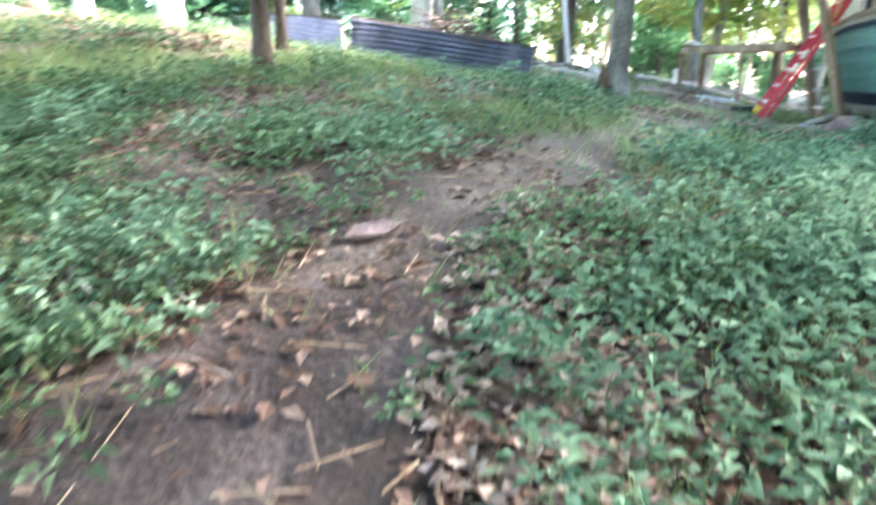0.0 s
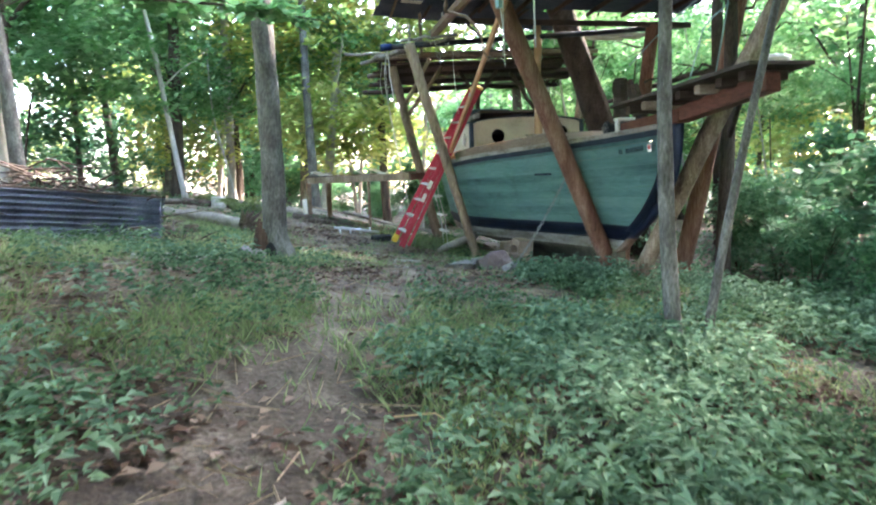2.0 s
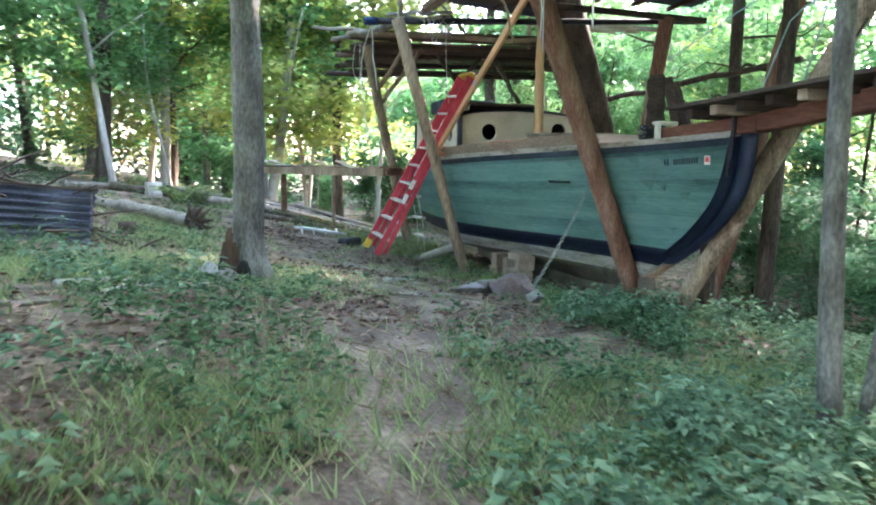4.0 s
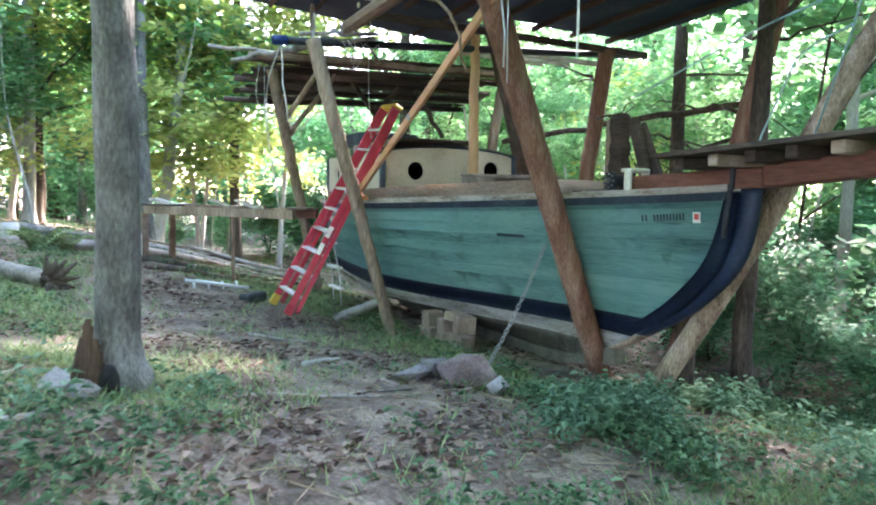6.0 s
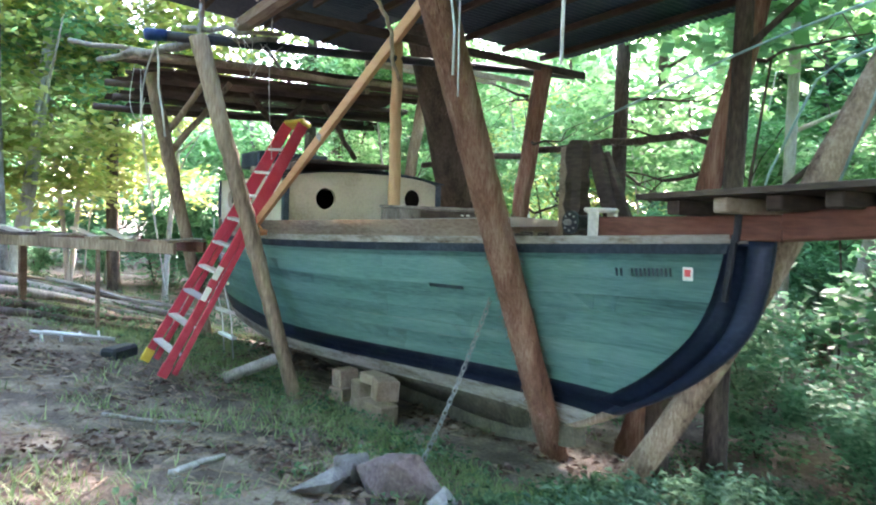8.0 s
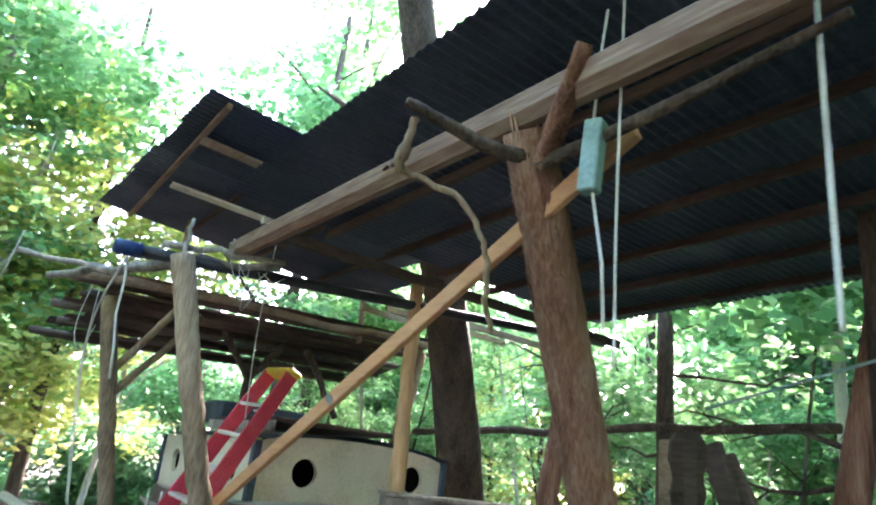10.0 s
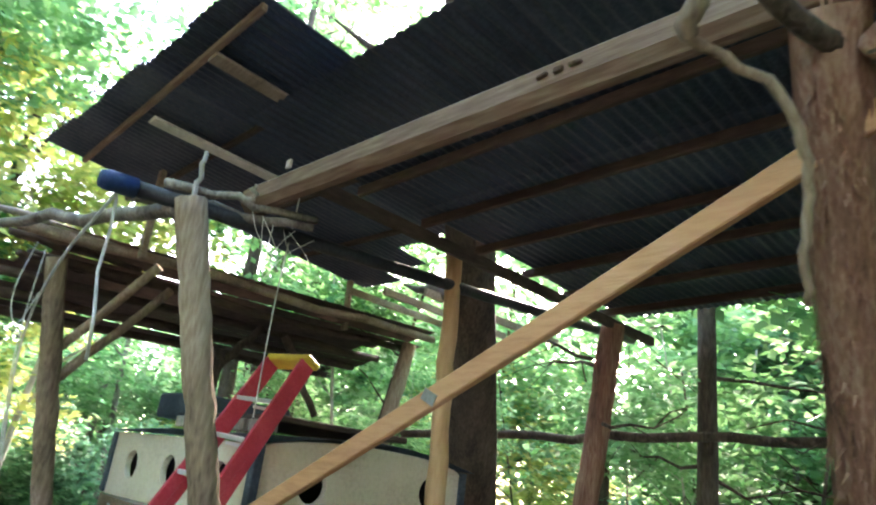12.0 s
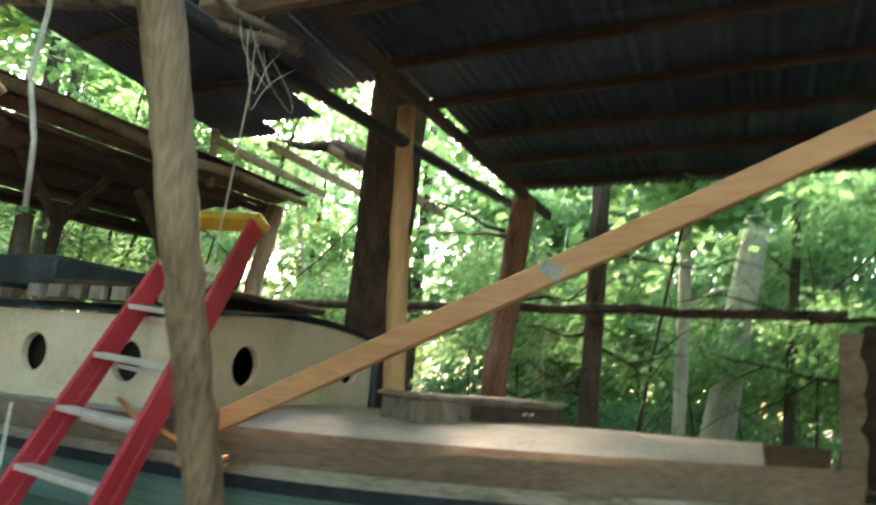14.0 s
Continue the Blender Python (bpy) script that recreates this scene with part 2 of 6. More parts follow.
def thing(name, label, category, base=(0, 0, 0), frame_m=Matrix(), group="", kind=""):
    """An Empty at the thing's base; its parts are given in the coordinates of frame_m."""
    ob = new(name)
    ob.empty_display_size = 0.1
    ob.matrix_world = frame_m @ Matrix.Translation(base)
    BASE[ob.name] = Vector(base)
    return tagged(ob, label, category, group, kind)


def part(name, bm, mat, parent, label="", smooth=False):
    base = BASE[parent.name]
    bmesh.ops.translate(bm, verts=bm.verts, vec=-base)
    ob = new(name, mesh_from(bm, name, mat, smooth))
    ob.parent = parent
    BASE[ob.name] = base
    return tagged(ob, label)


def solo(name, bm, mat, label, category, base=(0, 0, 0), frame_m=Matrix(), group="", kind="", smooth=False):
    bmesh.ops.translate(bm, verts=bm.verts, vec=-Vector(base))
    ob = new(name, mesh_from(bm, name, mat, smooth))
    ob.matrix_world = frame_m @ Matrix.Translation(base)
    return tagged(ob, label, category, group, kind)


def box(bm, c, size, rot=(0, 0, 0), bevel=0.0):
    m = Matrix.Translation(c) @ Euler([radians(a) for a in rot]).to_matrix().to_4x4() @ Matrix.Diagonal((*size, 1))
    g = bmesh.ops.create_cube(bm, size=1.0, matrix=m)
    if bevel:
        es = list({e for v in g["verts"] for e in v.link_edges})
        bmesh.ops.bevel(bm, geom=es, offset=bevel, segments=1, affect="EDGES")
    return bm


def beam(bm, a, b, w, h, up=(0, 0, 1), bevel=0.0):
    """A squared timber from a to b."""
    a, b = Vector(a), Vector(b)
    y = (b - a).normalized()
    x = y.cross(Vector(up)).normalized()
    z = x.cross(y)
    m = Matrix((x, y, z)).transposed().to_4x4()
    m.translation = (a + b) / 2
    g = bmesh.ops.create_cube(bm, size=1.0, matrix=m @ Matrix.Diagonal((w, (b - a).length, h, 1)))
    if bevel:
        es = list({e for v in g["verts"] for e in v.link_edges})
        bmesh.ops.bevel(bm, geom=es, offset=bevel, segments=1, affect="EDGES")
    return bm


def tube(bm, pts, radii, n=8, rough=0.0, seed=0, caps=True):
    """A round limb through pts with its own radius at each, slightly uneven."""
    rnd = random.Random(seed)
    pts = [Vector(p) for p in pts]
    if not isinstance(radii, (list, tuple)):
        radii = [radii] * len(pts)
    ref = Vector((0.31, 0.17, 0.93))
    rings = []
    for i, p in enumerate(pts):
        d = (pts[min(i + 1, len(pts) - 1)] - pts[max(i - 1, 0)]).normalized()
        if abs(d.dot(ref)) > 0.97:
            ref = Vector((1, 0, 0))
        x = d.cross(ref).normalized()
        y = d.cross(x)
        rings.append([bm.verts.new(p + (x * math.cos(2 * math.pi * k / n) + y * math.sin(2 * math.pi * k / n)) * radii[i] * (1 + rough * (rnd.uniform(-0.5, 0.5) + 2.2 * noise.noise(Vector((2.2 * math.cos(2 * math.pi * k / n) + seed, 2.2 * math.sin(2 * math.pi * k / n), 2.4 * p.z + p.x)))))) for k in range(n)])
    for r0, r1 in zip(rings, rings[1:]):
        for k in range(n):
            bm.faces.new((r0[k], r0[(k + 1) % n], r1[(k + 1) % n], r1[k]))
    if caps:
        bm.faces.new(rings[0][::-1])
        bm.faces.new(rings[-1])
    return bm


def lerp_path(a, b, n, wob=0.0, seed=0):
    rnd = random.Random(seed)
    a, b = Vector(a), Vector(b)
    out = []
    for i in range(n + 1):
        t = i / n
        w = wob * math.sin(math.pi * t)
        out.append(a.lerp(b, t) + Vector((rnd.uniform(-w, w), rnd.uniform(-w, w), rnd.uniform(-w, w))))
    return out


def pole(bm, a, b, r0, r1, seed=0, n=10, segs=10, wob=0.02, rough=0.07):
    ps = lerp_path(a, b, segs, wob, seed)
    rs = [r0 + (r1 - r0) * i / segs for i in range(segs + 1)]
    return tube(bm, ps, rs, n, rough, seed)


def soften(pts, rounds=2):
    """Rounds the corners of a chain of points."""
    pts = [Vector(p) for p in pts]
    for _ in range(rounds):
        out = [pts[0]]
        for a, b in zip(pts, pts[1:]):
            out += [a.lerp(b, 0.25), a.lerp(b, 0.75)]
        pts = out + [pts[-1]]
    return pts


def sheet(bm, fn, nu, nv, thick=0.0):
    """A surface fn(u, v) over the unit square, with thickness."""
    g = [[bm.verts.new(fn(i / nu, j / nv)) for j in range(nv + 1)] for i in range(nu + 1)]
    fs = [bm.faces.new((g[i][j], g[i + 1][j], g[i + 1][j + 1], g[i][j + 1])) for i in range(nu) for j in range(nv)]
    if thick:
        bmesh.ops.solidify(bm, geom=fs, thickness=thick)
    return bm


def holed(bm, outline, holes, thick):
    """A panel in the x-z plane with round holes, given thickness along y."""
    def loop(ps):
        vs = [bm.verts.new((x, 0, z)) for x, z in ps]
        return [bm.edges.new((vs[i], vs[(i + 1) % len(vs)])) for i in range(len(vs))]
    es = loop(outline)
    for cx, cz, r in holes:
        es += loop([(cx + r * math.cos(2 * math.pi * k / 20), cz + r * math.sin(2 * math.pi * k / 20)) for k in range(20)])
    g = bmesh.ops.triangle_fill(bm, use_beauty=True, edges=es)
    fs = [f for f in g["geom"] if isinstance(f, bmesh.types.BMFace)]
    ex = bmesh.ops.extrude_face_region(bm, geom=fs)
    bmesh.ops.translate(bm, verts=[v for v in ex["geom"] if isinstance(v, bmesh.types.BMVert)], vec=(0, thick, 0))
    bmesh.ops.recalc_face_normals(bm, faces=bm.faces)
    return bm


def NB():
    return bmesh.new()


# ---------------------------------------------------------------- ground
def smooth01(t):
    t = min(1.0, max(0.0, t))
    return t * t * (3 - 2 * t)


def lie(x, y):
    """The height of the ground."""
    h = -0.28 + 1.2 * smooth01((y + 2.6) / 9)
    g = 0.55 + 0.45 * min(1.0, max(0.0, (y - 2) / 4))
    xc = min(9.0, max(-5.0, x))
    z = h - 0.135 * g * (xc - 1) - 0.03 * min(30, max(0, x - 9))
    z += 0.02 * min(25, max(0, y - 17))
    z += 0.4 * smooth01((y - 9.0) / 8.5) * (1 - smooth01((x - 4.2) / 4.5))  # the clearing climbs away from the boat
    z -= 0.12 * math.exp(-((x - 4.9) ** 2 + (y - 9.8) ** 2) / 2.2) + 0.1 * math.exp(-((x - 3.6) ** 2 + (y - 4.3) ** 2) / 2.0)
    z += 0.05 * noise.noise(Vector((x * 0.6, y * 0.6, 0))) + 0.018 * noise.noise(Vector((x * 2.7, y * 2.7, 3)))
    return z


def trail(x, y):
    """1 on the worn path and the bare yard, 0 in the growth."""
    line = float(np.interp(y, [-3, 0.1, 0.9, 1.6, 2.0, 2.5, 2.9, 3.7, 4.5, 5.8, 6.6, 9.0], [0.7, 0.82, 0.77, 0.87, 0.96, 1.22, 1.52, 1.85, 2.42, 2.78, 3.2, 3.8]))
    wander = 0.1 * noise.noise(Vector((x * 1.3, y * 1.3, 9)))
    on_path = 1 - smooth01((abs(x - line) + wander - 0.2) / 0.3) if y < 9 else 0
    yard = 1 - smooth01((math.hypot((x - 4.1) / 1.7, (y - 10.0) / 3.9) - 0.7) / 0.5)
    return max(on_path, yard)


bm = NB()
axis_x = [-120, -60, -34, -22, -15] + [-10 + 0.33 * i for i in range(70)] + [14, 18, 25, 40, 70, 130]
axis_y = [-120, -60, -30, -16, -9] + [-5 + 0.33 * i for i in range(72)] + [20, 24, 30, 40, 60, 90, 150]
gv = [[bm.verts.new((x, y, lie(x, y))) for y in axis_y] for x in axis_x]
for i in range(len(axis_x) - 1):
    for j in range(len(axis_y) - 1):
        bm.faces.new((gv[i][j], gv[i + 1][j], gv[i + 1][j + 1], gv[i][j + 1]))
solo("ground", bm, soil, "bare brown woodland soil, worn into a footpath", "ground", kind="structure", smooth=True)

# ---------------------------------------------------------------- the boat
BOAT = pose(6.307, 5.70, 0, 0, 0, -12.12)  # x across (away from the path), y aft, z up


def cl(s):
    return 0.033 * s


def stem_s(z):
    zs, ss = [0.2, 0.3, 0.47, 0.74, 0.98, 1.36, 1.64, 1.98], [2.6, 1.9, 1.31, 0.85, 0.44, 0.05, -0.06, -0.1]
    return sum(float(np.interp(z + d, zs, ss)) for d in (-0.12, -0.06, 0, 0.06, 0.12)) / 5


def sheer(s):
    return 1.75 + 0.23 * (1 - max(0, s) / 7.6) ** 2


def half(s, z):
    """The hull's half breadth."""
    t = min(1.0, max(0.0, (z - 0.5) / 1.3))
    full = 0.98 + 0.43 * t ** 0.8
    long = 4.6 - 0.2 * t
    power = 1.85 - 0.36 * t
    k = min(1.0, max(0.0, (s - stem_s(z)) / long))
    b = 0.03 + full * math.sin(math.pi / 2 * k) ** power
    if s > 5:
        b *= 1 - 0.17 * ((s - 5) / 2.65) ** 2
    return b


def hull_point(p, z_of, side, proud=0.0):
    s = 0.0
    for _ in range(3):
        z = z_of(s)
        s = stem_s(z) + (7.62 - stem_s(z)) * p
    return Vector((cl(s) + side * (half(s, z) + proud), s, z))


boat = thing("sailboat", "old teal wooden sailboat propped on blocks in the woods", "boat", (0.12, 3.6, 0.25), BOAT)
STRAKES = 9
for side in (-1, 1):
    for k in range(STRAKES):
        top = lambda s, k=k: 0.85 + (sheer(s) - 0.85) * (k + 1) / STRAKES
        low = lambda s, k=k: 0.85 + (sheer(s) - 0.85) * k / STRAKES
        bm = NB()
        sheet(bm, lambda u, v: hull_point(u ** 1.4, (lambda s: low(s) + (top(s) - low(s)) * (0.012 + 0.976 * v)), side, 0.005 * (1 - v)), 36, 1, 0.02)
        part("strake", bm, hull_paint, boat, "" if side > 0 else "weathered teal painted plank", True)
    for nm, z0, z1, m, proud, lab in (("boot_stripe", 0.655, 0.85, navy_paint, 0.004, "worn navy stripe"), ("primer_band", 0.5, 0.655, primer, 0.001, "peeling whitish primer")):
        bm = NB()
        sheet(bm, lambda u, v: hull_point(u ** 1.4, (lambda s: z0 + (z1 - z0) * v), side, proud), 36, 2, 0.02)
        part(nm, bm, m, boat, lab, True)
    bm = NB()

    def under(u, v):
        s = 1.3 + 6.2 * u
        zk = float(np.interp(s, [1.3, 1.9, 2.6, 5, 7.6], [0.47, 0.3, 0.25, 0.25, 0.4]))
        b = half(s, 0.5)
        return Vector((cl(s) + side * (0.05 + (b - 0.05) * v), s, zk + (0.5 - zk) * (0.35 * v + 0.65 * v * v)))
    sheet(bm, under, 30, 5, 0.02)
    part("hull_bottom", bm, bottom_paint, boat, "stained bare bottom planking", True)
    bm = NB()
    sheet(bm, lambda u, v: (lambda z: Vector((cl(stem_s(z)) + side * (half(stem_s(z) + v * (0.15 + 0.1 * (1 - u)), z) + 0.008 + 0.03 * (1 - v)), stem_s(z) + v * (0.15 + 0.1 * (1 - u)), z)))(0.78 + 1.18 * u), 16, 3, 0.01)
    part("stem_band", bm, navy_paint, boat, "navy painted bow edge", True)
    # rub rail, dark strake under it, toe board
    bm = NB()
    sheet(bm, lambda u, v: hull_point(u ** 1.4, lambda s: sheer(s) - 0.01 + 0.055 * v, side, 0.035), 36, 1, 0.06)
    part("rub_rail", bm, primer, boat, "bleached wooden rub rail")
    bm = NB()
    sheet(bm, lambda u, v: hull_point(u ** 1.4, lambda s: sheer(s) - 0.075 + 0.065 * v, side, 0.016), 36, 1, 0.02)
    part("rail_strip", bm, trim_blue, boat, "blackened strip below the rail")
    bm = NB()

    def toe(u, v):
        s = 1.75 + 5.6 * u
        return Vector((cl(s) + side * (half(s, 1.8) - 0.07), s, sheer(s) + 0.03 + v * 0.15))
    sheet(bm, toe, 24, 1, 0.04)
    part("toe_board", bm, old_wood, boat, "grey-brown weathered deck-edge plank")
for nm, z_hi, z_lo, m, lab in (("stem_post", 1.995, 0.7, navy_paint, ""), ("forefoot", 0.698, 0.42, pole_wood, "bare reddish wood of the forefoot")):
    bm = NB()
    rings = []
    for i in range(26):
        z = z_hi + (z_lo - z_hi) * i / 25
        s0, fwd = stem_s(z), 0.05 + 0.075 * smooth01((z - 0.45) / 1.0)
        rings.append([bm.verts.new((cl(s0) + dx, s0 + ds, z)) for dx, ds in ((-0.055, 0.06), (-0.05, -fwd * 0.55), (-0.022, -fwd), (0.022, -fwd), (0.05, -fwd * 0.55), (0.055, 0.06))])
    for r0, r1 in zip(rings, rings[1:]):
        for k in range(6):
            bm.faces.new((r0[k], r1[k], r1[(k + 1) % 6], r0[(k + 1) % 6]))
    bm.faces.new(rings[0])
    bm.faces.new(rings[-1][::-1])
    part(nm, bm, m, boat, lab, True)
bm = NB()
beam(bm, (0.04, 1.25, 0.43), (0.09, 2.4, 0.2), 0.12, 0.16)
beam(bm, (0.09, 2.3, 0.2), (0.22, 6.8, 0.18), 0.14, 0.24)
part("keel", bm, bottom_paint, boat, "worn timber keel")
bm = NB()
sheet(bm, lambda u, v: Vector((cl(7.62) + (2 * u - 1) * (0.08 + half(7.62, 0.3 + 1.45 * v) * min(1, 0.35 + 2.4 * v) - 0.08), 7.62, 0.35 + 1.42 * v)), 10, 8, 0.03)
part("transom", bm, hull_paint, boat, "stained teal transom")
bm = NB()
sheet(bm, lambda u, v: Vector((cl(7.6 * u) + (2 * v - 1) * max(0.02, half(7.6 * u - 0.05, 1.8) - 0.02), 7.6 * u, sheer(7.6 * u) + 0.01)), 30, 4, 0.02)
part("foredeck", bm, old_wood, boat, "weathered wooden deck")
bm = NB()
sheet(bm, lambda u, v: (lambda s: Vector((cl(s) + (2 * v - 1) * (half(s, 1.8) - 0.1), s, sheer(s) + 0.165 + 0.05 * (1 - (2 * v - 1) ** 2))))(2.1 + 5.3 * u), 24, 6, 0.02)
part("raised_deck", bm, deck_ply, boat, "bare pale plywood deck")
# registration marks, sticker, scupper
def hull_bar(bm, s, z, ws, hz, proud=0.012):
    vs = [bm.verts.new((cl(a) - half(a, c) - proud, a, c)) for a, c in ((s - ws / 2, z - hz / 2), (s + ws / 2, z - hz / 2), (s + ws / 2, z + hz / 2), (s - ws / 2, z + hz / 2))]
    bm.faces.new(vs)


for k in range(12):
    bm = NB()
    s_k = 0.38 + 0.027 * k if k < 10 else 0.695 + 0.03 * (k - 10)
    hull_bar(bm, s_k, 1.765 - 0.002 * k, 0.017, 0.055, 0.026)
    part("registration_bar", bm, dark_ink, boat, "dark plain bar of a registration mark")
bm = NB()
hull_bar(bm, 0.27, 1.765, 0.065, 0.085, 0.026)
decal = part("decal", bm, white_paint, boat, "small white permit sticker")
bm = NB()
hull_bar(bm, 0.27, 1.77, 0.04, 0.045, 0.029)
part("decal_mark", bm, red_ink, decal, "red blot")
bm = NB()
hull_bar(bm, 2.05, 1.52, 0.3, 0.03, 0.026)
part("scupper", bm, dark_ink, boat, "dark slot in the planking")
bm = NB()
beam(bm, (-0.075, 0.03, 1.62), (-0.085, -0.02, 2.02), 0.03, 0.035, (0, 1, 0), 0.004)
beam(bm, (-0.085, -0.03, 1.98), (-0.12, -0.06, 2.24), 0.03, 0.035, (0, 1, 0), 0.004)
part("bow_strap", bm, black_pipe, boat, "dark iron bow strap")

# cabin
cab = part("cabin", holed(NB(), [(-0.87, 1.93), (1.12, 1.93), (1.12, 2.43)] + [(0.125 + 0.995 * math.cos(math.pi * (0.06 + 0.88 * k / 12)), 2.43 + 0.12 * math.sin(math.pi * (0.06 + 0.88 * k / 12))) for k in range(13)] + [(-0.87, 2.43)], [(-0.41, 2.225, 0.125), (0.78, 2.265, 0.125)], 0.05), cream_paint, boat, "cream painted cabin front with two portholes")
cab.location = cab.location + Vector((0, 4.95, 0))
for x in (-0.89, 1.14):
    bm = holed(NB(), [(0, 1.93), (2.4, 1.93), (2.4, 2.46), (0, 2.46)], [(0.42, 2.2, 0.12), (1.22, 2.2, 0.12), (1.93, 2.2, 0.12)], 0.05)
    bmesh.ops.transform(bm, verts=bm.verts, matrix=pose(x + 0.03, 4.98, 0, 0, 0, 90))
    part("cabin_side", bm, cream_paint, boat, "cream cabin side with three portholes")
bm = NB()
box(bm, (0.125, 7.36, 2.2), (1.97, 0.05, 0.52))
part("cabin_back", bm, white_paint, boat)
bm = NB()
sheet(bm, lambda u, v: Vector((0.125 + (2 * u - 1) * 1.08, 4.86 + 2.6 * v, 2.47 + 0.12 * math.cos((2 * u - 1) * math.pi / 2))), 14, 2, 0.07)
part("cabin_roof", bm, trim_blue, boat, "dark blue-black cambered cabin roof", True)
for x in (-0.9, 1.15):
    bm = NB()
    box(bm, (x, 4.955, 2.2), (0.07, 0.07, 0.52), bevel=0.006)
    part("corner_trim", bm, trim_blue, boat, "blue-grey corner trim")
    bm = NB()
    box(bm, (x, 7.36, 2.2), (0.07, 0.07, 0.52), bevel=0.006)
    part("corner_trim", bm, trim_blue, boat)
# box behind the portholes, with the cabin's shade put into its colour
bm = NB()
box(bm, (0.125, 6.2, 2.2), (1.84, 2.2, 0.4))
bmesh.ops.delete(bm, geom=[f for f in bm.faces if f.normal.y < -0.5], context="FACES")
part("cabin_lining", bm, inside_shade, boat, "near-black box standing for the shade inside the cabin")
bm = NB()
box(bm, (-0.05, 5.9, 2.66), (1.3, 1.6, 0.05), bevel=0.01)
part("roof_hatch", bm, dark_wood, boat, "sliding roof hatch of dark boards")
for k in range(8):
    bm = NB()
    box(bm, (-0.72, 5.15 + 0.2 * k, 2.6), (0.05, 0.13, 0.09), bevel=0.006)
    part("grate_slat", bm, grey_wood, boat)
bm = NB()
box(bm, (-0.2, 6.8, 2.74), (1.0, 0.7, 0.22), bevel=0.02)
part("companionway", bm, trim_blue, boat, "dark companionway box")

# hatch box, anchor gear, posts on deck
bm = NB()
HB = pose(0.33, 3.72, 2.075, 0, 0, -27)
crate = thing("deck_box", "low grey wooden box lying on the deck", "box", (0.33, 3.72, 2.0), BOAT)
box(bm, (0, 0, 0.0), (1.2, 0.36, 0.13), bevel=0.01)
bmesh.ops.transform(bm, verts=bm.verts, matrix=HB)
part("box_body", bm, grey_wood, crate)
bm = NB()
box(bm, (0, 0, 0.08), (1.24, 0.4, 0.025), bevel=0.006)
bmesh.ops.transform(bm, verts=bm.verts, matrix=HB)
part("box_lid", bm, grey_wood, crate, "weathered plank lid")
bm = NB()
box(bm, (0.2, -0.183, 0.005), (0.8, 0.012, 0.085), bevel=0.004)
bmesh.ops.transform(bm, verts=bm.verts, matrix=HB)
slot = part("front_slot", bm, dark_wood, crate, "dark recessed front panel")
bm = NB()
for x in (0.24, 0.3):
    box(bm, (x, -0.192, 0.01), (0.035, 0.008, 0.016))
bmesh.ops.transform(bm, verts=bm.verts, matrix=HB)
part("latch", bm, white_paint, slot, "small white latch")
winch = thing("anchor_winch", "white anchor winch with a dark drum on the foredeck", "winch", (0.05, 1.2, 1.93), BOAT)
bm = NB()
box(bm, (0.05, 1.18, 1.945), (0.22, 0.34, 0.03), bevel=0.006)
part("base_plate", bm, white_paint, winch)
bm = NB()
for x in (-0.06, 0.14):
    box(bm, (x, 1.12, 2.06), (0.03, 0.09, 0.22), bevel=0.008)
box(bm, (0.04, 1.14, 2.155), (0.23, 0.15, 0.035), bevel=0.012)
part("housing", bm, white_paint, winch, "scuffed white bracket")
bm = NB()
tube(bm, [(-0.15, 1.27, 2.06), (-0.145, 1.27, 2.06), (-0.12, 1.27, 2.06), (-0.115, 1.27, 2.06), (0.08, 1.27, 2.06), (0.085, 1.27, 2.06), (0.11, 1.27, 2.06)], [0.05, 0.085, 0.085, 0.055, 0.055, 0.085, 0.085], 22)
drum = part("drum", bm, black_pipe, winch, "dark greasy drum")
for k in range(8):
    an = k * math.pi / 4
    bm = NB()
    box(bm, (-0.152, 1.27 + 0.06 * math.cos(an), 2.06 + 0.06 * math.sin(an)), (0.012, 0.016, 0.016), bevel=0.003)
    part("bolt", bm, steel, drum)
bm = NB()
tube(bm, [(-0.19, 1.27, 2.06), (-0.14, 1.27, 2.06)], 0.022, 10)
part("shaft", bm, steel, drum, "rusty shaft end")

for k, (x, y, sx, sy, sz) in enumerate(((-0.2, 1.72, 0.09, 0.12, 0.05), (-0.1, 1.6, 0.07, 0.07, 0.06), (-0.26, 1.9, 0.1, 0.16, 0.04), (-0.05, 1.85, 0.08, 0.1, 0.07))):
    bm = NB()
    box(bm, (x, y, sheer(y) + 0.02 + sz / 2), (sx, sy, sz), (0, 0, 20 * k), 0.008)
    solo("fitting", bm, dark_wood, "small rusty fitting lying on the foredeck", "fitting", (x, y, sheer(y) + 0.02), BOAT, group="deck fittings")

